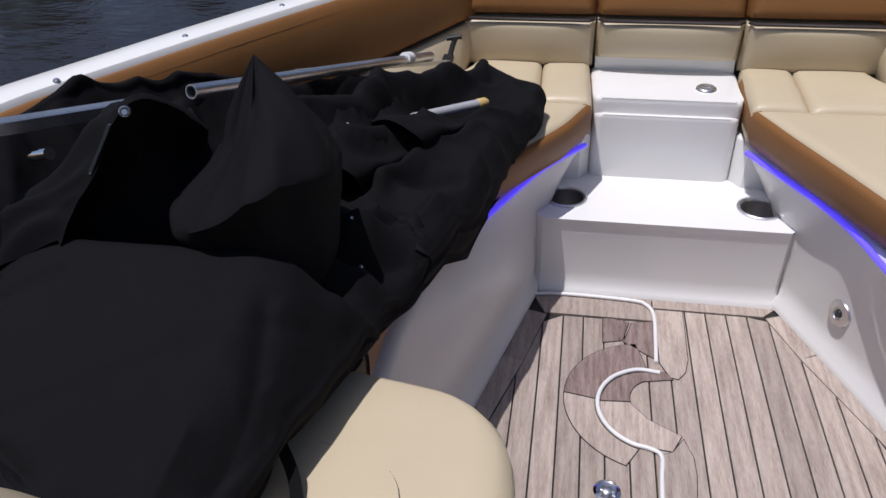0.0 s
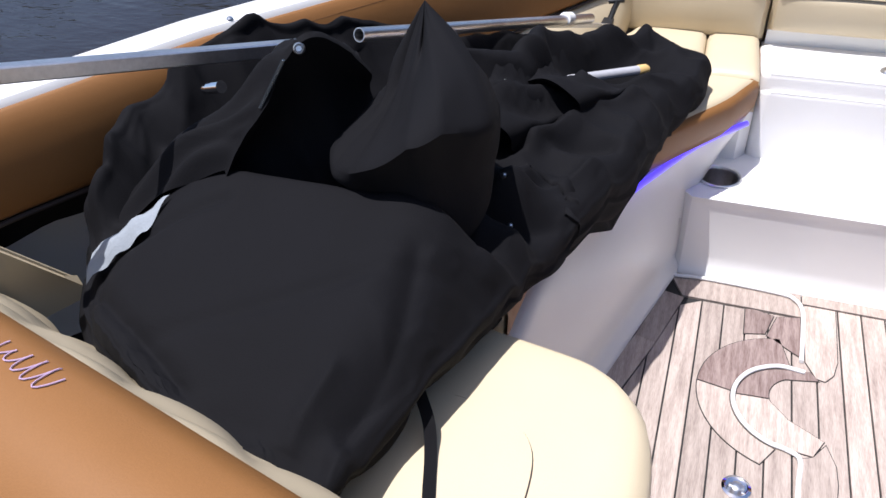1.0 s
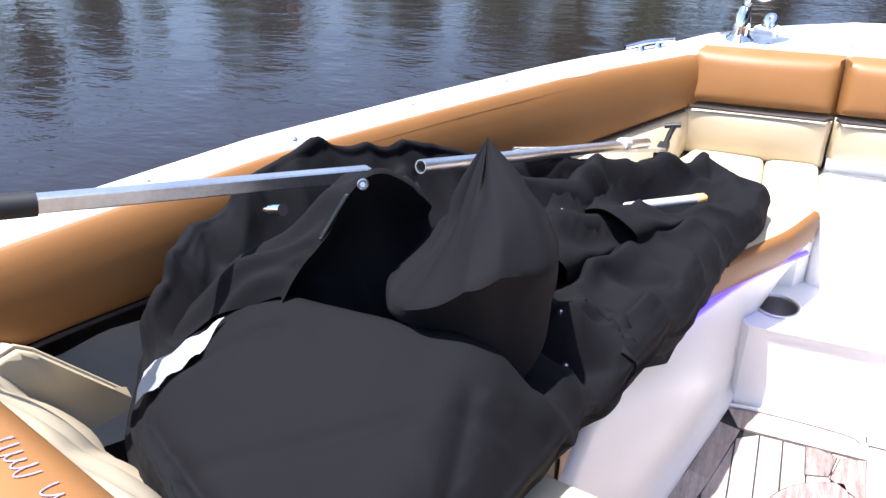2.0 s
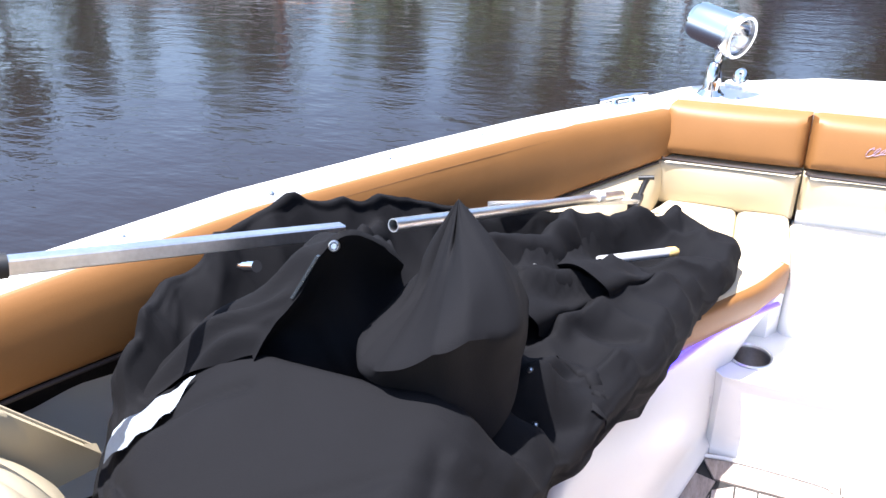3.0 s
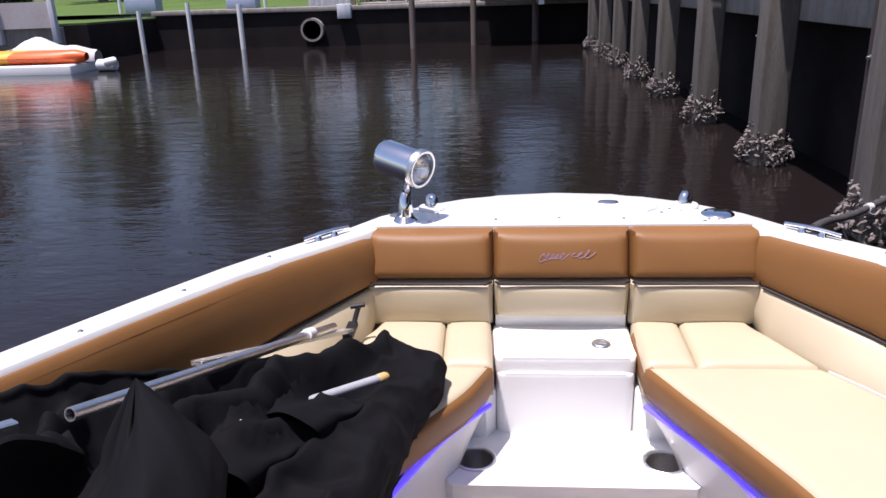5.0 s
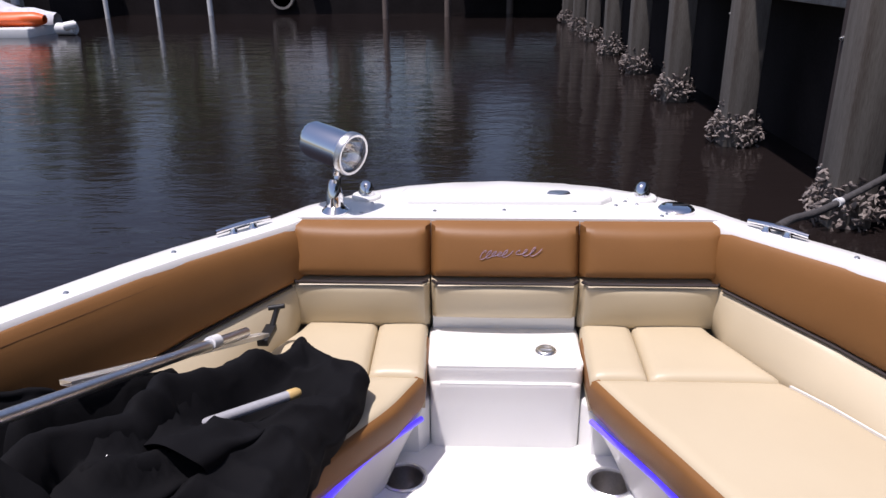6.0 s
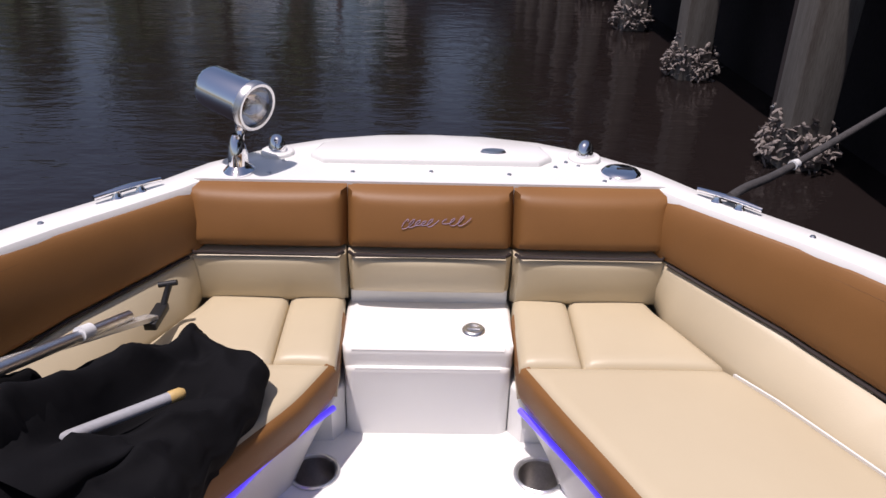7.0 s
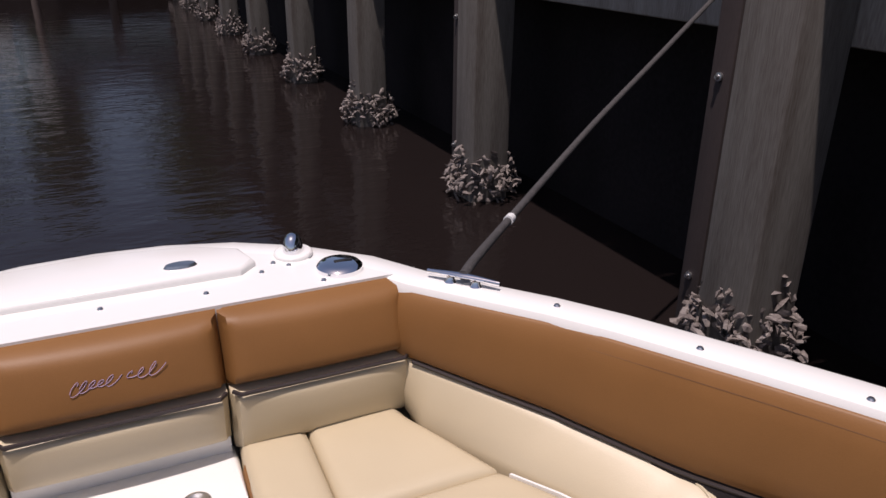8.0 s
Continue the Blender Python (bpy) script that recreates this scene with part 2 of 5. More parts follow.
def prism(outline, z0, z1, bevel=0.0, seg=3, top_only=True):
    """A slab with the outline (x, y), its upper edge rounded."""
    bm = bmesh.new()
    lo = [bm.verts.new((x, y, z0)) for x, y in outline]
    hi = [bm.verts.new((x, y, z1)) for x, y in outline]
    n = len(lo)
    top = bm.faces.new(hi)
    bm.faces.new(lo[::-1])
    for i in range(n):
        bm.faces.new((lo[i], lo[(i + 1) % n], hi[(i + 1) % n], hi[i]))
    if bevel:
        edges = list(top.edges) if top_only else bm.edges[:]
        bmesh.ops.bevel(bm, geom=edges, offset=bevel, segments=seg, profile=0.5, affect="EDGES")
    return bm


def interp(table, y):
    ys, xs = zip(*table)
    return float(np.interp(y, ys, xs))


def smooth_path(points, n=8):
    """Points on a Catmull-Rom curve through the given ones."""
    p = [Vector(q) for q in points]
    p = [2 * p[0] - p[1]] + p + [2 * p[-1] - p[-2]]
    out = []
    for i in range(1, len(p) - 2):
        for k in range(n):
            t = k / n
            a, b, c, d = p[i - 1], p[i], p[i + 1], p[i + 2]
            out.append(0.5 * ((2 * b) + (c - a) * t + (2 * a - 5 * b + 4 * c - d) * t * t + (3 * b - a - 3 * c + d) * t ** 3))
    return out + [p[-2]]


# ---- the boat's lines (half widths along the boat) ----
INNER = [(-2.2, 1.60), (0.0, 1.60), (0.7, 1.55), (0.79, 1.535), (1.035, 1.44), (1.36, 1.315), (1.63, 1.16), (1.77, 1.08), (2.13, 0.855), (2.42, 0.607), (2.52, 0.600)]
PADLOW = [(-2.2, 1.56), (0.0, 1.56), (0.7, 1.505), (1.08, 1.375), (1.36, 1.21), (1.6, 1.0), (1.836, 0.862), (2.01, 0.775), (2.33, 0.592), (2.50, 0.592)]
BOLSTER_LOW = [(-2.2, 0.62), (0.9, 0.632), (1.6, 0.602), (1.9, 0.592), (2.1, 0.612), (2.22, 0.632), (2.40, 0.664)]
RAIL = 0.10
DECK_Z, PAD_Z, SEAT_Z, LED_Z, STEP_Z = 0.83, 0.68, 0.53, 0.40, 0.26
WATER_Z = -0.55


def rail_line(off):
    """The gunwale from the stern to the stem, off metres outside the inner edge (starboard side)."""
    pts = [Vector((interp(INNER, y), y, 0)) for y in np.linspace(-2.2, 2.42, 40)]
    bow = [Vector((0.609, 2.42, 0)), Vector((0.53, 2.545, 0)), Vector((0.40, 2.665, 0)), Vector((0.28, 2.735, 0)), Vector((0.14, 2.775, 0)), Vector((0, 2.785, 0))]
    line = pts[:-1] + bow
    out = []
    for i, p in enumerate(line):
        d = (line[min(i + 1, len(line) - 1)] - line[max(i - 1, 0)]).normalized()
        if i == len(line) - 1:
            d = Vector((-1, 0, 0))
        out.append(p + Vector((d.y, -d.x, 0)) * off)
    return out


def mirrored(bm):
    other = bm.copy()
    bmesh.ops.transform(other, matrix=Matrix.Diagonal((-1, 1, 1, 1)), verts=other.verts)
    return join(bm, other)


# hull: rounded rail, flared topsides down to below the waterline
line = rail_line(0.0)
outer = rail_line(RAIL)
rows = []
for i, (a, b) in enumerate(zip(line, outer)):
    out = (b - a).normalized()
    inward = 1 - 0.5 * max(0.0, (b.y - 1.2) / 1.6) ** 1.5
    low = Vector((b.x * 0.80 * inward, min(b.y, 2.9) - 0.28 * max(0, b.y / 2.8), WATER_Z - 0.35))
    up = Vector((0, 0, 1))
    rows.append([a + up * (PAD_Z - 0.02), a + up * 0.812, a + out * 0.008 + up * 0.826, a + out * 0.02 + up * DECK_Z, b - out * 0.02 + up * DECK_Z,
                 b - out * 0.006 + up * 0.824, b + up * 0.805, b + out * 0.012 + up * 0.79, b + out * 0.012 + up * 0.755, b - out * 0.005 + up * 0.745,
                 b.lerp(low, 0.4) * 0.5 + (b + up * 0.3) * 0.5, low])
hull = finish("boat_hull", mirrored(strip(rows)), GEL)
tagged(hull, "white fibreglass motorboat hull with a rounded gunwale", "boat hull", kind="structure")

# foredeck: plate behind the bow seats, hatch set on it
edge = [p for p in rail_line(0.012) if p.y > 2.40]
dk = [(p.x, p.y) for p in edge] + [(-p.x, p.y) for p in edge[-2::-1]]
dk = [(0.60, 2.475)] + [p for p in dk if p[1] > 2.48] + [(-0.60, 2.475)]
deck = finish("foredeck", prism(dk, 0.60, DECK_Z + 0.003), GEL)
tagged(deck, "glossy white fibreglass foredeck", "boat deck", kind="structure")
hb = prism([(-0.29, 2.60), (0.29, 2.60), (0.33, 2.64), (0.31, 2.72), (0.2, 2.78), (0, 2.806), (-0.2, 2.78), (-0.31, 2.72), (-0.33, 2.64)], DECK_Z, DECK_Z + 0.022, 0.012, 3)
hatch = thing("deck_hatch", "white anchor locker hatch on the foredeck", "hatch")
part("lid", hb, GEL, hatch)
part("latch", lathe([(0, 0.006), (0.026, 0.006), (0.03, 0.0)], 24, pose(0.17, 2.66, DECK_Z + 0.0225) @ Matrix.Diagonal((1.2, 0.55, 1, 1))), STEEL, hatch, "dark oval latch")


# floor of the bow, and a plain sole behind the camera
sole = finish("floor", prism([(-1.3, -2.2), (1.3, -2.2), (1.3, 0.6), (0.66, 1.1), (0.62, 1.6), (0.42, 2.05), (-0.42, 2.05), (-0.62, 1.6), (-0.66, 1.1), (-1.3, 0.6)], -0.06, -0.006), CAULK, smooth=False)
tagged(sole, "weathered teak planks with black caulking on the bow floor", "floor", kind="structure")

# plain bulkheads that close the boat behind the camera
bk = finish("bulkhead", box(-1.45, 1.45, -2.25, -2.2, -0.06, 0.8), GREYGEL)
tagged(bk, "plain white fibreglass bulkhead", "bulkhead", kind="structure")

# bench bases under the seats: outline at the floor and under the seat
FLOOR_EDGE = [(0.335, 2.22), (0.350, 1.97), (0.375, 1.90), (0.53, 1.51), (0.60, 1.25), (0.60, -2.2)]
PORT_EDGE = [(0.335, 2.22), (0.340, 1.99), (0.344, 1.95), (0.357, 1.90), (0.475, 1.44), (0.52, 1.25)]
PORT_TOP = [(0.222, 2.30), (0.23, 2.125), (0.343, 1.965), (0.437, 1.765), (0.53, 1.55), (0.57, 1.25)]
BASE_TOP = [(0.222, 2.30), (0.23, 2.125), (0.385, 1.81), (0.445, 1.56), (0.51, 1.25), (0.53, -2.2)]


def bench_base(side):
    fe = FLOOR_EDGE[:5] if side > 0 else PORT_EDGE
    lo, hi = smooth_path([(x, y, 0) for x, y in fe], 4), smooth_path([(x, y, 0) for x, y in (BASE_TOP[:5] if side > 0 else PORT_TOP)], 4)
    lo.append(Vector((fe[-1][0], -2.2, 0)))
    hi.append(Vector((0.53, -2.2, 0)))
    rows = []
    for a, b in zip(lo, hi):
        row = [a + Vector((-0.022, 0, 0.0)), a + Vector((-0.018, 0, 0.02)), a + Vector((0.0, 0, 0.035))]
        for f in (0.15, 0.4, 0.62, 0.8, 0.92, 0.98):
            q = a.lerp(b, f ** 2.6)
            row.append(Vector((q.x, q.y, 0.035 + (LED_Z - 0.045) * f)))
        row += [Vector((b.x + 0.004, b.y, LED_Z - 0.004)), Vector((b.x + 0.02, b.y, LED_Z + 0.008)), Vector((b.x + 0.25, b.y, LED_Z + 0.008))]
        rows.append(row)
    bm = strip(rows)
    if side < 0:
        bmesh.ops.transform(bm, matrix=Matrix.Diagonal((-1, 1, 1, 1)), verts=bm.verts)
    ob = finish("bench_base", bm, GREYGEL, angle=60)
    return tagged(ob, "moulded white fibreglass bench base beside the teak floor", "bench base", "bench bases", kind="structure")


for side in (1, -1):
    bench_base(side)
    pts = [Vector((side * (p.x - 0.008), p.y - 0.004, LED_Z - 0.005)) for p in smooth_path([(x, y, 0) for x, y in (BASE_TOP[:5] if side > 0 else PORT_TOP[:4] + [(0.47, 1.69)])[1:]], 4)]
    led = finish("led_strip", tube(pts, 0.0075, 10), LED)
    tagged(led, "glowing blue led strip under the seat edge", "light strip", "led strips")


# the step between the benches with two cup holders
CUPS = [(-0.266, 2.05), (0.270, 2.047)]


def step_block():
    bm = bmesh.new()
    outline = [(-0.345, 1.95), (-0.325, 1.928), (0.335, 1.928), (0.355, 1.95), (0.32, 2.11), (0.235, 2.30), (-0.235, 2.30), (-0.32, 2.11)]
    top = [bm.verts.new((x, y, STEP_Z)) for x, y in outline]
    edges = [bm.edges.new((top[i], top[(i + 1) % len(top)])) for i in range(len(top))]
    for cx, cy in CUPS:
        ring = [bm.verts.new((cx + 0.051 * math.cos(a), cy + 0.051 * math.sin(a), STEP_Z)) for a in [2 * math.pi * i / 28 for i in range(28)]]
        edges += [bm.edges.new((ring[i], ring[(i + 1) % 28])) for i in range(28)]
    bmesh.ops.triangle_fill(bm, use_beauty=True, edges=edges)
    for f in bm.faces[:]:
        c = f.calc_center_median()
        if any((c.x - cx) ** 2 + (c.y - cy) ** 2 < 0.045 ** 2 for cx, cy in CUPS):
            bm.faces.remove(f)
    prof = [(0.004, -0.004), (0.008, -0.012), (0.010, -0.03), (0.024, 0.065 - STEP_Z), (0.021, 0.036 - STEP_Z), (0.014, 0.016 - STEP_Z), (0.006, 0.006 - STEP_Z), (0.006, -STEP_Z - 0.01)]
    ring = top
    for off, dz in prof:
        nxt = []
        for (x, y) in outline:
            nxt.append(bm.verts.new((x, y + (off - 0.004 if y < 2.0 else 0), STEP_Z + dz)))
        for i in range(len(outline)):
            j = (i + 1) % len(outline)
            bm.faces.new((ring[i], ring[j], nxt[j], nxt[i]))
        ring = nxt
    return bm


step = thing("step", "white fibreglass step with two steel cup holders", "step")
part("body", step_block(), GEL, step)
for s in (1, -1):
    part("corner_block", prism([(s * x, y) for x, y in ((0.207, 2.47), (0.207, 2.20), (0.235, 2.16), (0.34, 2.16), (0.34, 2.30), (0.34, 2.47))][::s], 0.20, 0.405, 0.008), GEL, step)


def cup_holder(x, y):
    e = thing("cup_holder", "round stainless steel cup holder sunk into the step", "cup holder", "cup holders", at=(x, y, STEP_Z))
    part("rim", lathe([(0.0615, 0.0005), (0.0615, 0.004), (0.057, 0.0065), (0.0525, 0.004), (0.0505, -0.002)], 36), STEEL, e, "polished steel rim")
    part("cup", lathe([(0.0505, -0.002), (0.049, -0.012), (0.046, -0.082), (0.041, -0.088), (0.0, -0.088)], 36), CUPSTEEL, e, "darker steel bowl")
    return e


for x, y in CUPS:
    cup_holder(x, y)

# storage box with a lid in the middle
sb = thing("storage_box", "white fibreglass seat box with a rounded lid", "storage box")
lid_outline = []
for cx, cy, a0 in ((0.185, 2.225, -90), (0.195, 2.44, 0), (-0.195, 2.44, 90), (-0.185, 2.225, 180)):
    for k in range(6):
        a = radians(a0 + 90 * k / 5)
        lid_outline.append((cx + 0.024 * math.cos(a), cy + 0.024 * math.sin(a)))
body_outline = [(-0.206, 2.46), (-0.206, 2.225)] + [(-0.176 + 0.03 * math.cos(radians(a)), 2.219 + 0.03 * math.sin(radians(a))) for a in (198, 216, 234, 252, 270)]
body_outline += [(-x, y) for x, y in body_outline[::-1]]
part("body", prism(body_outline, 0.2, 0.462, 0.014, 4), GEL, sb, angle=40)
part("riser", box(-0.207, 0.207, 2.425, 2.47, 0.44, 0.625), GEL, sb)
part("lid", prism(lid_outline, 0.452, 0.508, 0.016, 4), GEL, sb)
part("lift_ring", join(lathe([(0.0, 0.004), (0.014, 0.004), (0.018, 0.007), (0.024, 0.007), (0.029, 0.003), (0.030, 0.0)], 28, pose(0.114, 2.293, 0.508)),
                       box(0.098, 0.130, 2.290, 2.296, 0.511, 0.516, 0.001)), STEEL, sb, "round steel lift ring")


# ---- cushions ----
def resample(points, n):
    """n + 1 points at even steps along a line."""
    p = np.array(points, float)
    d = np.concatenate([[0], np.cumsum(np.hypot(*np.diff(p, axis=0).T))])
    t = np.linspace(0, d[-1], n + 1)
    return np.stack([np.interp(t, d, p[:, 0]), np.interp(t, d, p[:, 1])], 1), d[-1]


def cushion(inner, outer, z0, z1, mat, r=0.022, puff=0.010, name="pad", parent=None, label="", side=1):
    """A stuffed pad between two edge lines: rolled edges, the top swelling towards its middle."""
    n = 34
    (a, la), (b, lb) = resample(inner, n), resample(outer, n)
    across = float(np.mean(np.hypot(*(a - b).T)))
    m = max(10, min(40, int(across / 0.015)))
    length = (la + lb) / 2
    us = [0, 0.25 * r / length, r / length] + list(np.linspace(2 * r / length, 1 - 2 * r / length, n - 5)) + [1 - r / length, 1 - 0.25 * r / length, 1]
    vs = [0, 0.25 * r / across, r / across] + list(np.linspace(2 * r / across, 1 - 2 * r / across, m)) + [1 - r / across, 1 - 0.25 * r / across, 1]

    def at(u, v):
        k = u * n
        i0 = min(int(k), n - 1)
        p, q = a[i0] + (a[i0 + 1] - a[i0]) * (k - i0), b[i0] + (b[i0 + 1] - b[i0]) * (k - i0)
        return p + (q - p) * v

    rows = []
    for u in us:
        row = []
        for v in vs:
            x, y = at(u, v)
            d = min(min(u, 1 - u) * length, min(v, 1 - v) * across)
            drop = 0 if d >= r else r - math.sqrt(max(0, r * r - (r - d) ** 2))
            lift = puff * (math.sin(math.pi * u) * math.sin(math.pi * v)) ** 0.5 + 0.0016 * noise.noise(Vector((x * 14, y * 14, z1)))
            row.append((side * x, y, z1 - drop + lift))
        rows.append(row)
    bm = strip(rows)
    geom = bmesh.ops.extrude_edge_only(bm, edges=[e for e in bm.edges if e.is_boundary])
    for v in [g for g in geom["geom"] if isinstance(g, bmesh.types.BMVert)]:
        v.co.z = z0
    return part(name, bm, mat, parent, label, angle=80)


def pad_panel(x0, x1, z0, z1, y_at, depth=0.05, r=0.02, nx=30, nz=18, bulge=0.017, edge=0.25):
    """An upholstered panel facing -y, with soft rolled edges; y_at(z) is its face."""
    rows = []
    for j in range(nz + 1):
        v = j / nz
        row = []
        for i in range(nx + 1):
            u = i / nx
            def roll(t, size):
                d = min(t, 1 - t) * size
                return 0 if d >= r else r - math.sqrt(max(0, r * r - (r - d) ** 2))
            back = max(roll(u, x1 - x0), roll(v, z1 - z0))
            soft = bulge * (math.sin(math.pi * u) ** 0.6) * (math.sin(math.pi * v) ** 0.6)
            z = z0 + (z1 - z0) * v
            row.append((x0 + (x1 - x0) * u, y_at(z) + back * 1.2 - soft, z))
        rows.append(row)
    bm = strip(rows)
    geom = bmesh.ops.extrude_edge_only(bm, edges=[e for e in bm.edges if e.is_boundary])
    for v in [g for g in geom["geom"] if isinstance(g, bmesh.types.BMVert)]:
        v.co.y = y_at(v.co.z) + depth
    return bm


def back_face(z):
    return 2.388 + (z - 0.67) * 0.30 if z > 0.67 else 2.388 + (0.67 - z) * 0.12


def backrest(x0, x1, low, label):
    e = thing("backrest", label, "backrest", "bow backrests")
    part("upper_pad", pad_panel(x0, x1, 0.675, 0.827, back_face, 0.075, 0.034, bulge=0.017), TAN, e, "tan vinyl upper pad")
    part("lower_pad", pad_panel(x0 + 0.002, x1 - 0.002, low, 0.668, lambda z: back_face(z) - 0.004, 0.10, 0.022, bulge=0.016), CREAM, e, "cream vinyl lower pad")
    part("piping", tube([(x0 + 0.006, 2.398, 0.671), (x0 + 0.02, 2.381, 0.671), (x1 - 0.02, 2.381, 0.671), (x1 - 0.006, 2.398, 0.671)], 0.005, 8), PIPING, e, "dark piping")
    return e


backrest(-0.613, -0.2135, 0.515, "two-tone tan and cream vinyl backrest at the bow")
mid = backrest(-0.2115, 0.2115, 0.548, "two-tone tan and cream vinyl backrest with stitched emblem")
backrest(0.2135, 0.611, 0.515, "two-tone tan and cream vinyl backrest at the bow")
# emblem: two flowing strokes of thread
for k, (cx, w, n) in enumerate(((-0.03, 0.075, 5), (0.055, 0.06, 3))):
    pts = []
    for i in range(60):
        t = i / 59
        zz = 0.752 + (0.013 * math.sin(t * n * 2 * math.pi + 0.5) * (0.35 + 0.65 * abs(math.cos(t * 2.6 + k)))) + (0.006 if k else 0) + t * 0.006
        xx = cx - w / 2 + w * t + 0.008 * math.cos(t * n * 2 * math.pi) + (zz - 0.752) * 0.5
        pts.append((xx, back_face(zz) - 0.0178, zz))
    part("emblem", tube(pts, 0.0008, 6), THREAD, mid, "lilac stitched emblem")


def bow_seat(side, y_end, label):
    e = thing("bench_seat", label, "seat cushion", "bow bench seats")
    cushion([(0.222, 2.42), (0.212, 2.118)], [(0.366, 2.42), (0.359, 2.118)], 0.43, SEAT_Z + 0.002, CREAM, 0.020, 0.010, "inner_pad", e, side=side)
    cushion([(0.367, 2.42), (0.360, 2.118)], [(0.572, 2.42), (0.588, 2.36), (0.692, 2.118)], 0.43, SEAT_Z + 0.002, CREAM, 0.020, 0.012, "outer_pad", e, side=side)
    inner = [(0.208, 2.123), (0.268, 1.98), (0.36, 1.775), (0.43, 1.61), (0.50, 1.40), (0.53, 1.2), (0.55, y_end)]
    if side < 0:
        inner = [(0.208, 2.123), (0.268, 1.98), (0.345, 1.865), (0.45, 1.70), (0.54, 1.52), (0.58, 1.3), (0.58, y_end)]
    outer_pts = [(0.690, 2.123), (0.765, 2.01), (0.845, 1.86), (0.93, 1.70), (1.02, 1.50), (1.12, 1.3), (1.18, y_end)]
    cushion([(x + 0.012, y) for x, y in inner], outer_pts, 0.44, SEAT_Z - 0.004, CREAM, 0.022, 0.012, "main_pad", e, side=side)
    rows = []
    for x, y in [(0.212, 2.36)] + inner:
        rows.append([(side * (x + 0.026), y, 0.522), (side * (x + 0.008), y - 0.002, 0.516), (side * (x + 0.002), y - 0.003, 0.50), (side * (x + 0.004), y - 0.003, 0.45), (side * (x + 0.018), y - 0.002, 0.420), (side * (x + 0.07), y, 0.411)])
    part("fascia", strip(rows), TAN, e, "tan vinyl edge", angle=70)
    return e


stb = bow_seat(1, 0.9, "cream vinyl bench seat with a tan edge along the side")
rim = [(x + 0.002, y, 0.522) for x, y in ((0.705, 2.10), (0.765, 2.01), (0.845, 1.86), (0.93, 1.70), (1.02, 1.50), (1.12, 1.3))]
part("outer_rim", strip([[(x - 0.004, y, z - 0.02), (x - 0.004, y, z + 0.003), (x + 0.002, y, z + 0.003), (x + 0.002, y, z - 0.02)] for x, y, z in rim], True), GEL, stb, "thin white edge")
bow_seat(-1, 1.06, "cream vinyl bench seat mostly buried under a black cover")


# ---- side upholstery ----
def bolster_rows(side, y0, y1, n, levels):
    """A band along the side; levels give (share of its height, push outward from its face)."""
    rows = []
    for y in np.linspace(y0, y1, n):
        b, low = interp(INNER, y), interp(BOLSTER_LOW, y)
        rows.append([(side * (b - 0.022 * (1 - k) + push), y, low + (0.813 - low) * k) for k, push in levels])
    return strip(rows)


for side in (1, -1):
    e = thing("side_bolster", "long tan vinyl side bolster under the gunwale", "bolster", "side bolsters")
    lv = [(-0.02, 0.02), (0.0, -0.002), (0.04, -0.014), (0.12, -0.021), (0.3, -0.026), (0.55, -0.027), (0.75, -0.024), (0.86, -0.019), (0.93, -0.013), (0.98, -0.006), (1.0, -0.001), (1.0, 0.004)]
    part("pad", bolster_rows(side, -2.2, 2.455, 90, lv), TAN, e, angle=70)
    ln = [(side * (interp(INNER, y) - 0.034), y, interp(BOLSTER_LOW, y) - 0.003) for y in np.linspace(0.3, 2.38, 50)]
    part("piping", tube(ln, 0.005, 8), PIPING, e, "dark piping")
    seam = [(side * (interp(INNER, y) - 0.0203), y, 0.787) for y in np.linspace(0.0, 2.38, 50)]
    part("seam", tube(seam, 0.0005, 6), TANTHREAD, e, "stitched seam")
    s = thing("side_upholstery", "cream vinyl side panel below the bolster", "upholstery", "side panels")
    rows = []
    for y in np.linspace(1.782, 2.40, 60):
        a, b = interp(PADLOW, min(y, 2.36)) + 0.010, interp(INNER, min(y, 2.40)) - 0.030
        full = interp(BOLSTER_LOW, y) - 0.006
        top = 0.5 + (full - 0.5) * (1 - min(1.0, max(0.0, (1.935 - y) / 0.155)) ** 2.6) ** 0.6
        def face(z, push):
            return (side * (a + (b - a) * max(0.0, (z - 0.50)) / (full - 0.50) + push), y, z)
        rows.append([face(top, 0.04), face(top, 0.010), face(top - 0.004, 0.0), face(top - 0.016, -0.008), face(0.5 + (top - 0.5) * 0.5, -0.010), face(0.5 + (top - 0.5) * 0.15, -0.004), face(0.5, 0.006), face(0.43, 0.012)])
    part("pad", strip(rows), CREAM, s, angle=70)
    part("welt", tube([Vector(r[1]) * 0.5 + Vector(r[2]) * 0.5 for r in rows], 0.0035, 8), CREAM, s, "cream welt along the edge")
    rows = []
    for y in np.linspace(-2.2, 1.95, 46):
        a, b = interp(PADLOW, y), interp(INNER, y)
        f = min(1, max(0, (y - 1.3) / 0.7))
        rows.append([(side * (b + 0.02), y, 0.72), (side * (a + 0.16 - 0.10 * f), y, 0.45), (side * (a + 0.06 - 0.24 * f), y, 0.05), (side * (0.45 - 0.1 * f), y, -0.01)])
    lin = finish("side_liner", strip(rows), DARKLINER)
    tagged(lin, "dark carpeted side pocket behind the seat", "liner", kind="structure")

gbr = thing("grab_rail", "polished grab rail in the dark side pocket", "grab rail")
part("bar", tube(smooth_path([(1.03, 1.76, 0.545), (1.02, 1.735, 0.585), (1.04, 1.70, 0.592), (1.10, 1.60, 0.59), (1.20, 1.42, 0.58)], 6), 0.010, 12), CHROME, gbr)

# ---- forward-facing lounge seat with its backrest ----
ch = thing("chaise", "forward-facing lounge seat in tan and cream vinyl", "lounge seat")
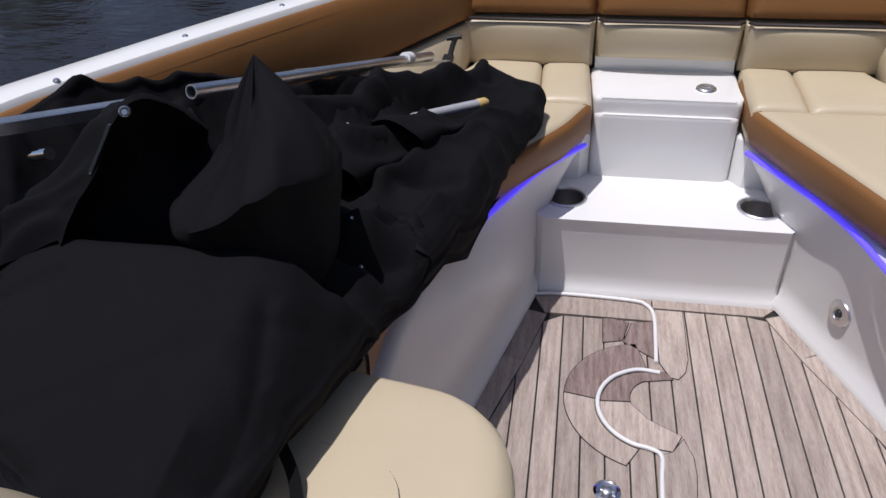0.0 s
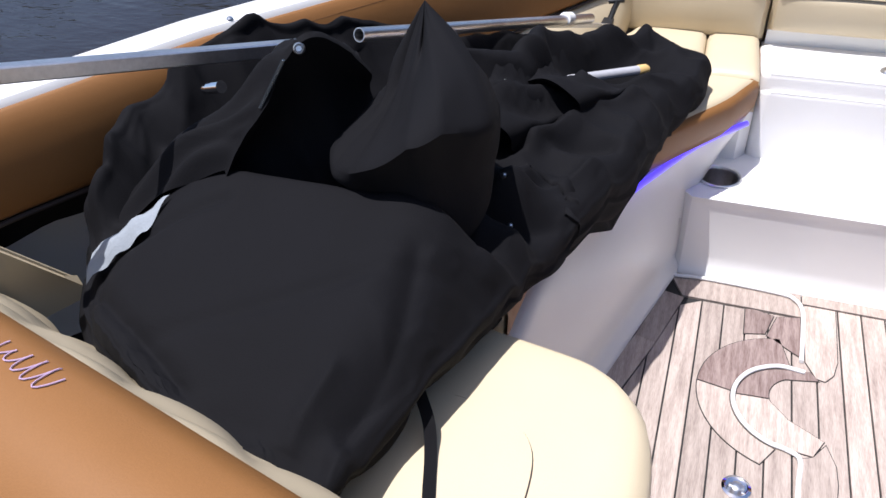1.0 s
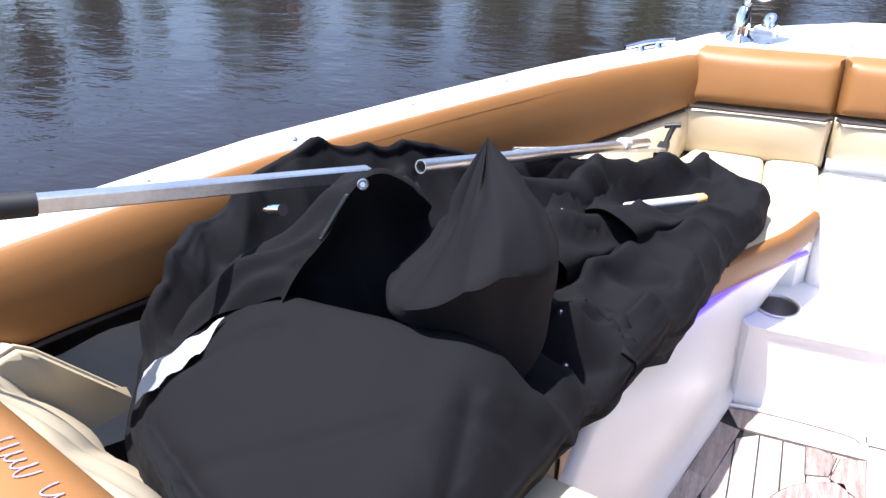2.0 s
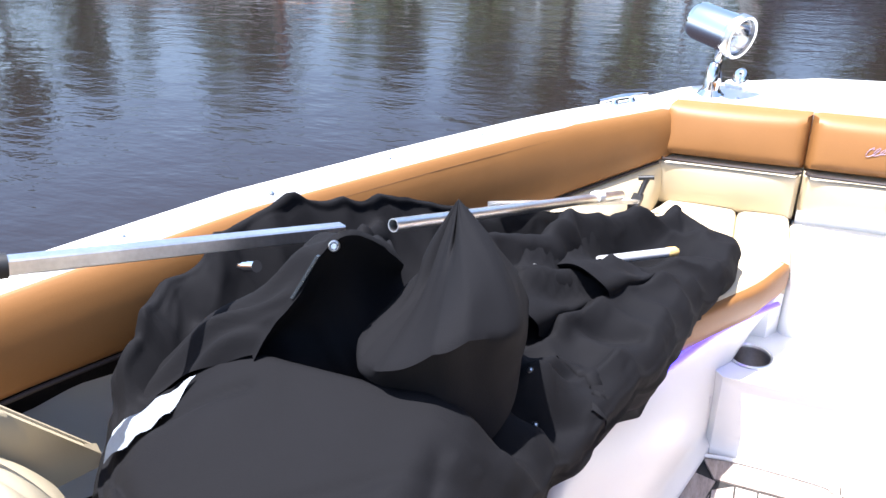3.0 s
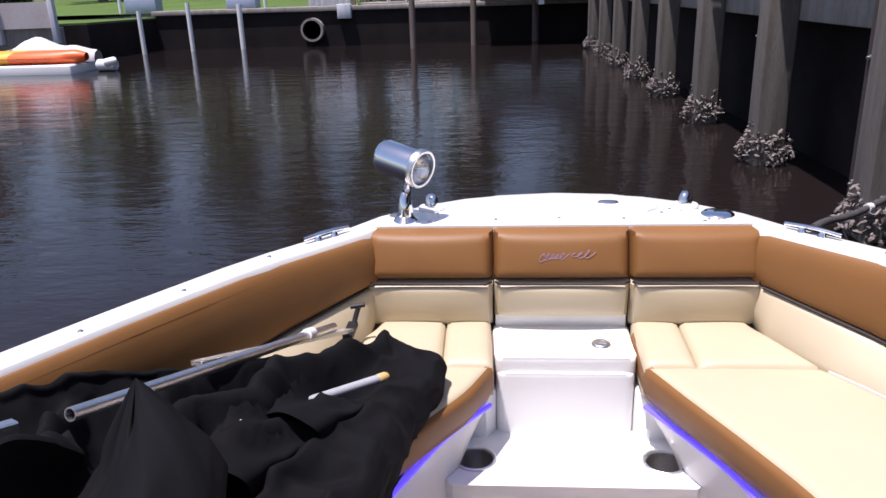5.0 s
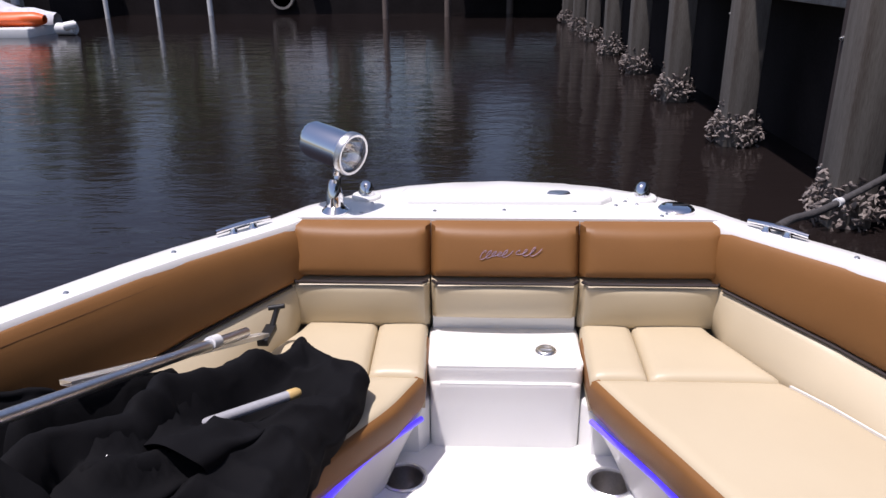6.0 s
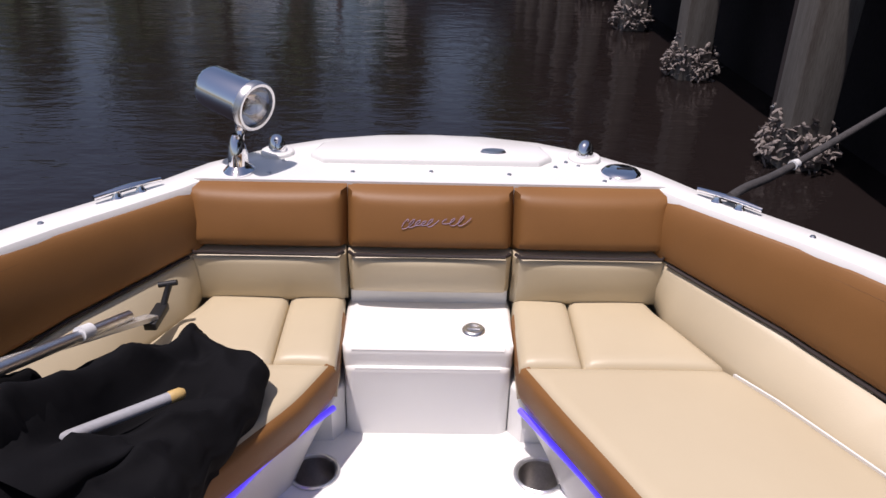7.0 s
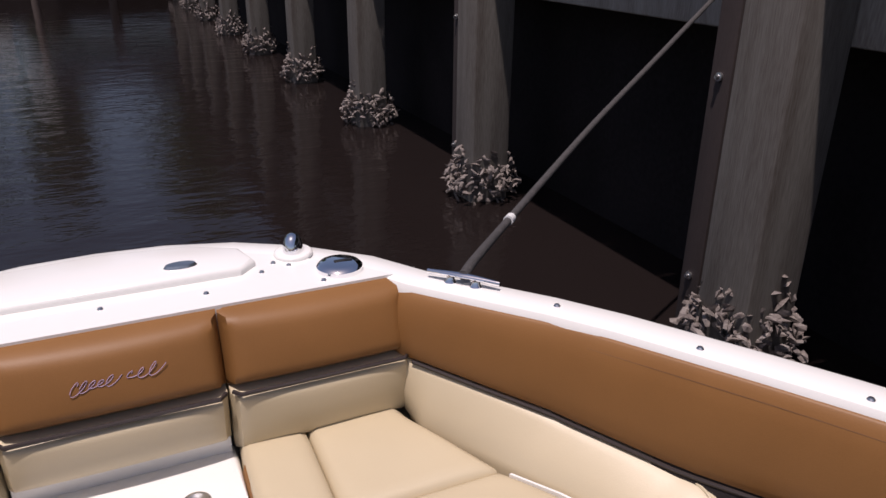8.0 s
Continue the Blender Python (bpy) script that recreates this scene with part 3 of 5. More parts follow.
cushion([(-0.33, 0.30), (-0.305, 0.40), (-0.304, 0.78), (-0.308, 0.84), (-0.318, 0.895), (-0.338, 0.935), (-0.37, 0.965), (-0.42, 0.99), (-0.46, 1.0)], [(-1.22, 0.30), (-1.22, 1.04), (-0.60, 1.025)],
        0.36, 0.496, CREAM, 0.035, 0.012, "seat_pad", ch, "cream vinyl seat pad")
part("base", prism([(-1.18, 0.3), (-0.36, 0.3), (-0.36, 0.88), (-0.42, 0.95), (-1.18, 0.98)], -0.005, 0.36), GREYGEL, ch, "white fibreglass base")
part("seam", tube(smooth_path([(-0.47, 0.60, 0.5045), (-0.46, 0.72, 0.5055), (-0.475, 0.80, 0.5045), (-0.53, 0.845, 0.5045), (-0.64, 0.86, 0.5055)], 6), 0.0012, 6), PIPING, ch, "stitched seam")
rows, rows2 = [], []
A, B = Vector((-1.52, 0.685, 0)), Vector((-0.36, 0.405, 0))
dirn = (B - A).normalized()
nrm = Vector((-dirn.y, dirn.x, 0))
for i in range(81):
    p = A.lerp(B, i / 80)
    rows.append([p + nrm * o + Vector((0, 0, z)) for o, z in ((-0.03, 0.700), (0.0, 0.715), (0.012, 0.735), (0.002, 0.770), (-0.03, 0.795), (-0.09, 0.805), (-0.15, 0.785), (-0.18, 0.74), (-0.19, 0.60))])
    q = []
    for k in range(15):
        f = k / 14
        u, v = i / 80 * 11, f * 2.2
        d = min(1.0, f * 3) * abs(math.sin(math.pi * (u + v) / 2)) * abs(math.sin(math.pi * (u - v) / 2))
        q.append(p + nrm * (0.008 + 0.135 * f + 0.016 * d ** 0.5) + Vector((0, 0, 0.745 - 0.25 * f + 0.006 * d ** 0.5)))
    rows2.append(q)
part("upper_roll", strip(rows), TAN, ch, "tan vinyl backrest roll", angle=70)
part("quilted_pad", strip(rows2), CREAM, ch, "quilted cream vinyl backrest", angle=70)
for k, (s0, w, n) in enumerate(((0.35, 0.07, 5), (0.445, 0.09, 5))):
    pts = []
    for i in range(60):
        t = i / 59
        p = A.lerp(B, s0 + w * t + 0.004 * math.cos(t * n * 2 * math.pi))
        o = -0.045 + 0.018 * math.sin(t * n * 2 * math.pi + 0.6) * (0.4 + 0.6 * abs(math.cos(t * 2.6 + k)))
        pts.append(p + nrm * o + Vector((0, 0, interp([(-0.09, 0.805), (-0.03, 0.795), (0.002, 0.770)], o) + 0.002)))
    part("emblem", tube(pts, 0.0010, 6), THREAD, ch, "lilac stitched emblem")
# cream side panel beside the lounge seat, its front end cut on a slant
rows = []
for y in np.linspace(0.40, 0.93, 24):
    top = 0.668 if y < 0.80 else 0.668 - (y - 0.80) * 1.45
    a = interp([(0.4, 1.47), (0.8, 1.455), (0.93, 1.40)], y)
    rows.append([(-(a + 0.04), y, top), (-(a + 0.006), y, top), (-(a - 0.006), y, top - 0.012), (-a, y, 0.5 + (top - 0.5) * 0.4), (-(a - 0.004), y, 0.44)])
sp_ = thing("side_upholstery", "cream vinyl side panel beside the lounge seat", "upholstery", "side panels")
part("pad", strip(rows), CREAM, sp_, angle=70)
part("welt", tube([Vector(r[1]) for r in rows], 0.004, 8), CREAM, sp_, "cream welt along the edge")

# ---- the folded black cover ----
RIDGES = [  # crest of each fold: points, width, how far it falls away
    ([(-1.33, 1.00, .76), (-1.29, 1.20, .83), (-1.20, 1.42, .875), (-1.12, 1.58, .865), (-0.99, 1.72, .77)], .11, .25),
    ([(-0.97, 1.24, .80), (-1.05, 1.35, .80), (-1.08, 1.50, .80)], .060, .28),
    ([(-1.10, .985, .74), (-1.18, .96, .71), (-1.25, .94, .66), (-1.33, .93, .58)], .050, .30),
    ([(-1.07, 1.13, .77), (-1.20, 1.08, .73), (-1.37, 1.08, .66)], .055, .25),
    ([(-0.84, 1.30, .86), (-0.80, 1.48, .815), (-0.72, 1.60, .765), (-0.70, 1.72, .765), (-0.62, 1.87, .70), (-0.52, 2.02, .69)], .075, .26),
    ([(-0.74, 1.47, .755), (-0.66, 1.56, .70), (-0.58, 1.60, .64)], .055, .25),
    ([(-0.70, 1.22, .72), (-0.62, 1.31, .67), (-0.535, 1.40, .56)], .06, .25),
    ([(-0.64, 1.43, .66), (-0.53, 1.58, .60), (-0.46, 1.70, .51)], .07, .25),
    ([(-0.51, 2.06, .70), (-0.43, 2.00, .635), (-0.40, 1.87, .55)], .08, .25),
    ([(-0.68, 1.10, .715), (-0.60, 1.10, .675), (-0.54, 1.15, .60)], .09, .25),
    ([(-0.70, 1.24, .73), (-0.62, 1.22, .70), (-0.55, 1.27, .64)], .09, .25),
    ([(-0.66, 0.98, .71), (-0.60, 1.02, .66)], .09, .25),
    ([(-0.60, 1.70, .67), (-0.52, 1.80, .60), (-0.46, 1.84, .55)], .06, .22),
    ([(-0.90, 1.55, .80), (-0.86, 1.68, .75), (-0.76, 1.86, .70)], .06, .22),
]
RIDGES = [([Vector(p) for p in pts], w, d) for pts, w, d in RIDGES]


CREASES = [  # sharp creases: points, height, width
    ([(-.72, 1.30), (-.64, 1.42), (-.56, 1.60), (-.47, 1.72)], .024, .020), ([(-.70, 1.36), (-.60, 1.46), (-.50, 1.50)], -.022, .020), ([(-.66, 1.18), (-.58, 1.28), (-.52, 1.40)], .022, .018),
    ([(-.63, 1.14), (-.55, 1.22)], -.020, .020), ([(-.62, 1.60), (-.54, 1.74), (-.42, 1.82)], .022, .018), ([(-.66, 1.62), (-.58, 1.80), (-.46, 1.92)], -.022, .020),
    ([(-.80, 1.58), (-.68, 1.66), (-.60, 1.68)], .020, .018), ([(-.76, 1.76), (-.62, 1.92), (-.46, 1.98)], .020, .018), ([(-1.30, 1.02), (-1.14, 1.06), (-1.02, 1.12)], .026, .016),
    ([(-1.34, 1.00), (-1.18, 1.01), (-1.06, 1.06)], -.024, .018), ([(-1.28, 1.20), (-1.12, 1.20), (-1.00, 1.26)], .024, .018), ([(-1.22, 1.36), (-1.08, 1.40), (-.96, 1.44)], .022, .018),
    ([(-1.15, 1.52), (-1.00, 1.56), (-.90, 1.60)], .020, .018), ([(-.62, .70), (-.60, .85), (-.60, 1.00)], .014, .018), ([(-.68, .66), (-.66, .80), (-.68, .92)], -.012, .016),
    ([(-.74, .62), (-.72, .72)], .012, .014), ([(-1.24, .82), (-1.08, .73), (-.92, .655)], -.013, .012), ([(-1.28, .86), (-1.12, .885), (-1.02, .94)], -.012, .012),
]


def crease_height(x, y):
    h = 0.0
    for pts, amp, w in CREASES:
        d = 9.0
        for (ax_, ay), (bx, by) in zip(pts, pts[1:]):
            dx, dy = bx - ax_, by - ay
            t = max(0.0, min(1.0, ((x - ax_) * dx + (y - ay) * dy) / (dx * dx + dy * dy)))
            d = min(d, math.hypot(x - ax_ - t * dx, y - ay - t * dy))
        if d < 4 * w:
            h += 1.35 * amp * math.exp(-(d / w) ** 1.4)
    return h


def fold(x, y, ang, freq, seed, sharp=2.0):
    u = x * math.cos(ang) + y * math.sin(ang)
    w = noise.noise(Vector((x * 3.1 + seed, y * 3.1, seed))) * 0.16
    return (1 - abs(math.sin((u + w) * freq))) ** sharp


def ridge_height(x, y):
    top = [0.615]
    for pts, w, drop in RIDGES:
        best = -1.0
        for a, b in zip(pts, pts[1:]):
            dx, dy = b.x - a.x, b.y - a.y
            t = max(0.0, min(1.0, ((x - a.x) * dx + (y - a.y) * dy) / (dx * dx + dy * dy)))
            d = math.hypot(x - a.x - t * dx, y - a.y - t * dy)
            best = max(best, a.z + (b.z - a.z) * t - drop * (1 - math.exp(-(d / w) ** 2)))
        top.append(best)
    m = max(top)
    return m + math.log(sum(math.exp((t - m) * 70) for t in top)) / 70


def panel_height(x, y):
    h = 0.765 - 0.5 * max(0.0, 1.0 - y) ** 1.3 - 12 * max(0.0, y - 1.005) ** 1.15
    h -= 5.5 * max(0.0, x + 0.75) ** 2 + 2.0 * max(0.0, -1.0 - x) ** 2
    d = abs((x + 0.98) * 0.49 - (y - 0.72) * 0.87)
    h -= 0.006 * math.exp(-(d / 0.012) ** 2)
    return h


def cover_form(x, y):
    """The large lie of the cover, before the cloth settles over it."""
    return max(ridge_height(x, y) - 0.006, panel_height(x, y), 0.55)


def inner_edge(y):
    return interp([(0.5, -0.72), (0.6, -0.675), (0.75, -0.625), (0.95, -0.565), (1.1, -0.535), (1.25, -0.495), (1.4, -0.455), (1.5, -0.425), (1.6, -0.41), (1.75, -0.395), (1.9, -0.345), (2.0, -0.345), (2.09, -0.43)], y)


def outer_edge(y):
    return interp([(0.5, -0.74), (0.56, -0.82), (0.62, -0.95), (0.67, -1.07), (0.73, -1.18), (0.8, -1.27), (0.95, -1.37), (1.1, -1.39), (1.3, -1.32), (1.6, -1.12), (1.8, -0.92), (2.1, -0.60)], y)


def settle(p, excess, rounds):
    """Cloth with a little too much length, laid over its own form: it buckles into folds."""
    form = p[:, :, 2].copy()
    links = []
    for du, dv, stiff in ((1, 0, 0.5), (0, 1, 0.5), (1, 1, 0.3), (1, -1, 0.3), (7, 0, 0.22), (0, 7, 0.22)):
        a = (slice(None, -du or None), slice(None, -dv or None) if dv >= 0 else slice(-dv, None))
        b = (slice(du, None), slice(dv, None) if dv >= 0 else slice(None, dv))
        rest = np.linalg.norm(p[b] - p[a], axis=2) * (1 + 0.5 * (excess[a] + excess[b]))
        if max(du, abs(dv)) == 7:
            rest *= 0.985
        links.append((a, b, rest, stiff))
    free = np.ones(form.shape)
    free[0], free[-1], free[:, 0], free[:, -1] = 0, 0, 0, 0
    free = free[:, :, None]
    for _ in range(rounds):
        move, count = np.zeros_like(p), 0.0
        for a, b, rest, stiff in links:
            d = p[b] - p[a]
            n = np.linalg.norm(d, axis=2)
            c = d * (stiff * (1 - rest / np.maximum(n, 1e-6)))[:, :, None] * 0.5
            move[a] += c
            move[b] -= c
            count += stiff
        p += free * move * (1.5 / count)
        p[:, :, 2] -= 0.00012 * free[:, :, 0]
        p[:, :, 2] = np.clip(p[:, :, 2], form - 0.018, form + 0.060)
    return p


cov = thing("boat_cover", "crumpled black canvas boat cover heaped on the bench", "boat cover")
NU, NV = 210, 160
cloth, slack = np.zeros((NU + 1, NV + 1, 3)), np.zeros((NU + 1, NV + 1))
for i in range(NU + 1):
    y = 0.545 + (2.13 - 0.545) * i / NU
    x0, x1 = inner_edge(y), outer_edge(y)
    endf = math.sin(min(1, (i / NU) * 18) * math.pi / 2) * math.sin(min(1, (1 - i / NU) * 14) * math.pi / 2)
    for j in range(NV + 1):
        v = 0.5 - 0.5 * math.cos(math.pi * j / NV)
        v = 0.55 * v + 0.45 * j / NV
        tuck = max(0.0, 1 - v / 0.07)
        x = x0 + 0.022 + (x1 - x0) * v - 0.075 * tuck ** 2
        si = math.sin(min(1, v * 9) * math.pi / 2)
        so = math.sin(min(1, (1 - v) * 14) * math.pi / 2)
        low = interp([(1.0, 0.495), (1.4, 0.455), (1.52, 0.39), (1.9, 0.40), (2.05, 0.50)], y) if v < 0.5 else 0.52
        edge = max(0, si * so * endf) ** 0.6
        flat = max(0.0, min(1.0, (panel_height(x, y) - ridge_height(x, y)) * 25 + 0.5)) * max(0.0, min(1.0, (-0.66 - x) * 9))
        kick = noise.noise(Vector((x * 6, y * 4, 3.3))) * 0.030 + (0.5 - abs(noise.noise(Vector((x * 7 + y * 4, y * 6 - x * 3, 8.1)))) * 1.6) * 0.022
        z = low + (cover_form(x, y) + 0.8 * crease_height(x, y) + kick * (1 - 0.85 * flat) - low) * edge
        wob = 0.012 * noise.noise(Vector((x * 6, y * 8, 11))) * (1 - edge)
        cloth[i, j] = (x + wob, y + wob * 0.5, z)
        slack[i, j] = 0.004 * flat + (1 - flat) * (0.030 + 0.05 * max(0, noise.noise(Vector((x * 4, y * 4, 21))) + 0.2))
cloth = settle(cloth, slack, 220)


def lies_at(x, y):
    """The height of the settled cloth."""
    d = (cloth[:, :, 0] - x) ** 2 + (cloth[:, :, 1] - y) ** 2
    return float(cloth[:, :, 2][np.unravel_index(np.argmin(d), d.shape)])


canvas = strip([[tuple(q) for q in row] for row in cloth])
bmesh.ops.smooth_vert(canvas, verts=canvas.verts, factor=0.25, use_axis_x=True, use_axis_y=True, use_axis_z=True)
part("canvas", canvas, CANVAS, cov, angle=180)


def cowl(c, ahead, width, height, length, seed, lean=0.0):
    """An arched fold of cloth, open towards -ahead, running out into the heap."""
    f = Vector((ahead[0], ahead[1], 0)).normalized()
    r = Vector((f.y, -f.x, 0))
    rows = []
    for i in range(17):
        t = i / 16
        row = []
        for k in range(21):
            a = math.pi * k / 20
            h = height * (1 - t ** 1.6) * math.sin(a) ** 0.8
            w = width * 0.5 * (1 + 0.35 * t) * math.cos(a)
            q = Vector(c) + f * (length * t - 0.030 * math.sin(a)) + r * (w + lean * h)
            q.z = c[2] - 0.03 + h + (lies_at(q.x, q.y) - c[2] + 0.02) * t
            q += Vector((0, 0, 1)) * 0.010 * noise.noise(q * 13 + Vector((seed, 0, 0))) * math.sin(a)
            row.append(q)
        rows.append(row)
    inner = [q + Vector((0, 0, -0.006)) + f * 0.004 for q in rows[0]]
    return strip([[q + f * 0.05 + Vector((0, 0, -0.03)) for q in inner], inner] + rows)


part("fold", cowl((-0.755, 1.40, lies_at(-0.755, 1.40)), (0.25, 1.0), 0.17, 0.075, 0.24, 1.0, 0.25), CANVAS, cov, angle=70)
part("fold", cowl((-0.645, 1.58, lies_at(-0.645, 1.58)), (0.35, 1.0), 0.15, 0.06, 0.22, 4.0, 0.15), CANVAS, cov, angle=70)
# a doubled hem running down the inner flank
hem = smooth_path([(-0.68, 1.30, 0), (-0.63, 1.335, 0), (-0.575, 1.34, 0), (-0.535, 1.30, 0), (-0.52, 1.25, 0)], 8)
rows = []
for i, q in enumerate(hem):
    d = (hem[min(i + 1, len(hem) - 1)] - hem[max(i - 1, 0)]).normalized()
    n = Vector((-d.y, d.x, 0))
    rows.append([(p.x, p.y, lies_at(p.x, p.y) + up) for p, up in ((q - n * 0.015, 0.0), (q - n * 0.012, 0.007), (q + n * 0.012, 0.007), (q + n * 0.015, 0.0))])
part("hem", strip(rows), CANVAS, cov, "doubled black hem", angle=180)

# the pointed hood of cloth that stands up in the middle
APEX = Vector((-0.785, 1.25, 0.962))
LIP = smooth_path([(-0.86, 1.22, 0.77), (-0.872, 1.09, 0.765), (-0.852, 1.015, 0.745), (-0.80, 0.99, 0.725), (-0.735, 0.976, 0.705), (-0.685, 0.974, 0.69), (-0.648, 1.05, 0.69), (-0.635, 1.15, 0.70), (-0.67, 1.28, 0.73)], 9)
rows = []
NH = 40
core = Vector((-0.755, 1.13, 0.74))
for a, lip in enumerate(LIP):
    u = a / (len(LIP) - 1)
    out = Vector((lip.x - core.x, lip.y - core.y, 0)).normalized()
    tall = interp([(0.0, 0.03), (0.25, 0.03), (0.36, 0.06), (0.45, 0.10), (0.56, 0.155), (0.68, 0.175), (0.8, 0.15), (0.9, 0.10), (1.0, 0.05)], u)
    under = interp([(0.0, 0.0), (0.28, 0.2), (0.42, 1.0), (0.7, 1.0), (0.88, 0.35), (1.0, 0.2)], u)
    rim = lip + out * (0.006 - 0.004 * under) + Vector((0, 0, tall))
    row = []
    for k in range(NH + 1):
        v = k / NH
        if v < 0.62:
            f = v / 0.62
            p = APEX.lerp(rim, f)
            p += Vector((0, 0, interp([(0, -0.050), (0.45, -0.045), (0.6, -0.015), (0.8, 0.012), (1, 0.0)], u) * math.sin(math.pi * f) ** 1.2 + 0.020 * math.sin(math.pi * f) * f * f))
            p += out * 0.006 * math.sin(math.pi * f) * f
        else:
            f = (v - 0.62) / 0.38
            p = rim.lerp(lip, f) + out * (0.010 * (1 - under) * math.sin(math.pi * min(1, f * 1.6)) - 0.016 * under * math.sin(math.pi * f) - 0.012 * f) - Vector((0, 0, 0.035 * under * f))
        crease = 0.022 * math.exp(-((u - 0.74) / 0.09) ** 2 - ((v - 0.42) / 0.18) ** 2) + 0.020 * (1 - v) * math.sin(u * 15 + 2.2 * v + 3 * noise.noise(Vector((u * 5, v * 2, 4)))) * min(1, v * 5) + 0.008 * math.sin(u * 9 + 7 * v) * v + 0.009 * fold(u * 0.9, v * 0.7, 0.6, 7, 3.7, 2) * min(1, v * 4)
        pinch = -0.034 * math.exp(-((u - 0.60) / 0.07) ** 2 - ((v - 0.22) / 0.14) ** 2)
        row.append(p + out * (crease + pinch))
    tuck = row[-1] - out * 0.03 - Vector((0, 0, 0.01))
    rows.append(row + [tuck])
part("hood", strip(rows), CANVAS, cov, angle=50)

# the flap beside it: an arched sheet with the zip on its rim, hollow and dark behind
RIM = smooth_path([(-0.875, 1.21, 0.85), (-0.884, 1.135, 0.925), (-0.906, 1.072, 0.960), (-0.942, 1.052, 0.925), (-0.972, 1.032, 0.862), (-1.016, 1.012, 0.806), (-1.04, 0.985, 0.755)], 7)
RIM = [q + Vector((0.5, -0.4, 1.0)) * 0.007 * noise.noise(q * 31) for q in RIM]
BACK = smooth_path([(-0.96, 1.28, 0.79), (-0.99, 1.25, 0.79), (-1.04, 1.22, 0.78), (-1.13, 1.15, 0.765), (-1.22, 1.06, 0.71), (-1.28, 0.99, 0.65), (-1.30, 0.93, 0.60)], 7)
FOOT = smooth_path([(-0.84, 1.19, 0.75), (-0.86, 1.14, 0.70), (-0.89, 1.10, 0.68), (-0.925, 1.08, 0.68), (-0.96, 1.06, 0.69), (-1.0, 1.03, 0.70), (-1.03, 1.00, 0.70)], 7)
rows = []
for a, (r, b, f) in enumerate(zip(RIM, BACK, FOOT)):
    u = a / (len(RIM) - 1)
    row = []
    for k in range(29):
        v = 1 - k / 28
        p = r.lerp(b, v)
        p.z += 0.022 * math.sin(math.pi * v) + 0.014 * math.sin(math.pi * v) * math.sin(u * 15 + v * 4) + 0.010 * math.sin(math.pi * v) * math.sin(u * 31 - v * 9)
        row.append(p)
    row.append(r + Vector((0.006, -0.006, -0.006)))
    for k in range(1, 15):
        v = k / 14
        p = (r + Vector((0.006, -0.006, -0.012))).lerp(f, v)
        p += Vector((-0.035, 0.035, 0)) * math.sin(math.pi * v) + Vector((0.006, -0.004, 0)) * math.sin(u * 23 + v * 3) * v
        row.append(p)
    rows.append(row)
part("flap", strip(rows), CANVAS, cov, angle=70)

# the strap, snaps and the zip
strap = smooth_path([(-0.64, 0.80, 0.56), (-0.615, 0.77, 0.535), (-0.60, 0.735, 0.512), (-0.585, 0.69, 0.508), (-0.565, 0.63, 0.508)], 6)
rows = [[p + Vector((-0.008, -0.004, 0)), p + Vector((-0.008, -0.004, 0.003)), p + Vector((0.008, 0.004, 0.003)), p + Vector((0.008, 0.004, 0))] for p in strap]
part("strap", strip(rows, True), CANVAS, cov, "black webbing strap")
for p, n in (((-0.908, 1.052, 0.944), (0.4, -0.8, 0.35)), ((-0.722, 1.503, 0.768), (0.2, -0.6, 0.8)), ((-0.60, 1.12, 0.668), (0.5, -0.5, 0.7)), ((-0.635, 1.20, 0.70), (0.5, -0.5, 0.7))):
    p = (p[0], p[1], lies_at(p[0], p[1]) + 0.003) if p[0] > -0.85 else p
    m = look(p, Vector(p) - Vector(n))
    size = 0.009 if p[0] < -0.85 else 0.0045
    part("snap", lathe([(0, 0.006), (size * 0.45, 0.006), (size * 0.6, 0.002), (size * 0.8, 0.006), (size, 0.003), (size, -0.004)], 16, m), STEEL, cov, "steel snap")
zipper = bmesh.new()
for k, p in enumerate(smooth_path([(-0.934, 1.045, 0.925), (-0.945, 1.042, 0.907), (-0.961, 1.033, 0.879), (-0.976, 1.025, 0.853)], 9)):
    join(zipper, box(p.x - 0.003, p.x + 0.003, p.y - 0.003, p.y + 0.003, p.z - 0.0011, p.z + 0.0011, 0.0004, 1))
part("zip", zipper, DARKGLASS, cov, "metal zip teeth")["kind"] = "stuff"

# white cloth caught under the cover
rows = []
for i in range(15):
    t = i / 14
    a, b = Vector((-1.135, 0.95, 0.71)).lerp(Vector((-1.25, 0.86, 0.63)), t), Vector((-1.14, 0.885, 0.68)).lerp(Vector((-1.235, 0.815, 0.60)), t)
    rows.append([a.lerp(b, k / 6) + Vector((0, 0, 0.016 * math.sin(math.pi * k / 6) * math.sin(math.pi * t) + 0.004 * math.sin(t * 17 + k))) for k in range(7)])
tw = finish("white_cloth", strip(rows), TOWEL, angle=180)
tagged(tw, "grey-white cloth corner peeping from under the black cover", "cloth")


# ---- poles on the cover ----
def hollow_tube(a, b, r, wall=0.002, seg=20):
    a, b = Vector(a), Vector(b)
    m = look(a, b)
    n = (b - a).length
    return lathe([(r - wall, -0.10), (r - wall, 0.0), (r, 0.0), (r, -n), (r - wall, -n)], seg, m)


pa = thing("support_pole", "round aluminium cover pole with an open end", "pole", "cover poles")
part("tube", hollow_tube((-0.907, 1.244, 0.895), (-0.665, 2.12, 0.645), 0.0125), ALU, pa)
part("joint", tube([(-0.705, 1.975, 0.690), (-0.697, 2.005, 0.681)], 0.0165, 16), WHITE, pa, "white plastic joint")
pb = thing("support_pole", "pale grey pole with a yellowed plastic end cap", "pole", "cover poles")
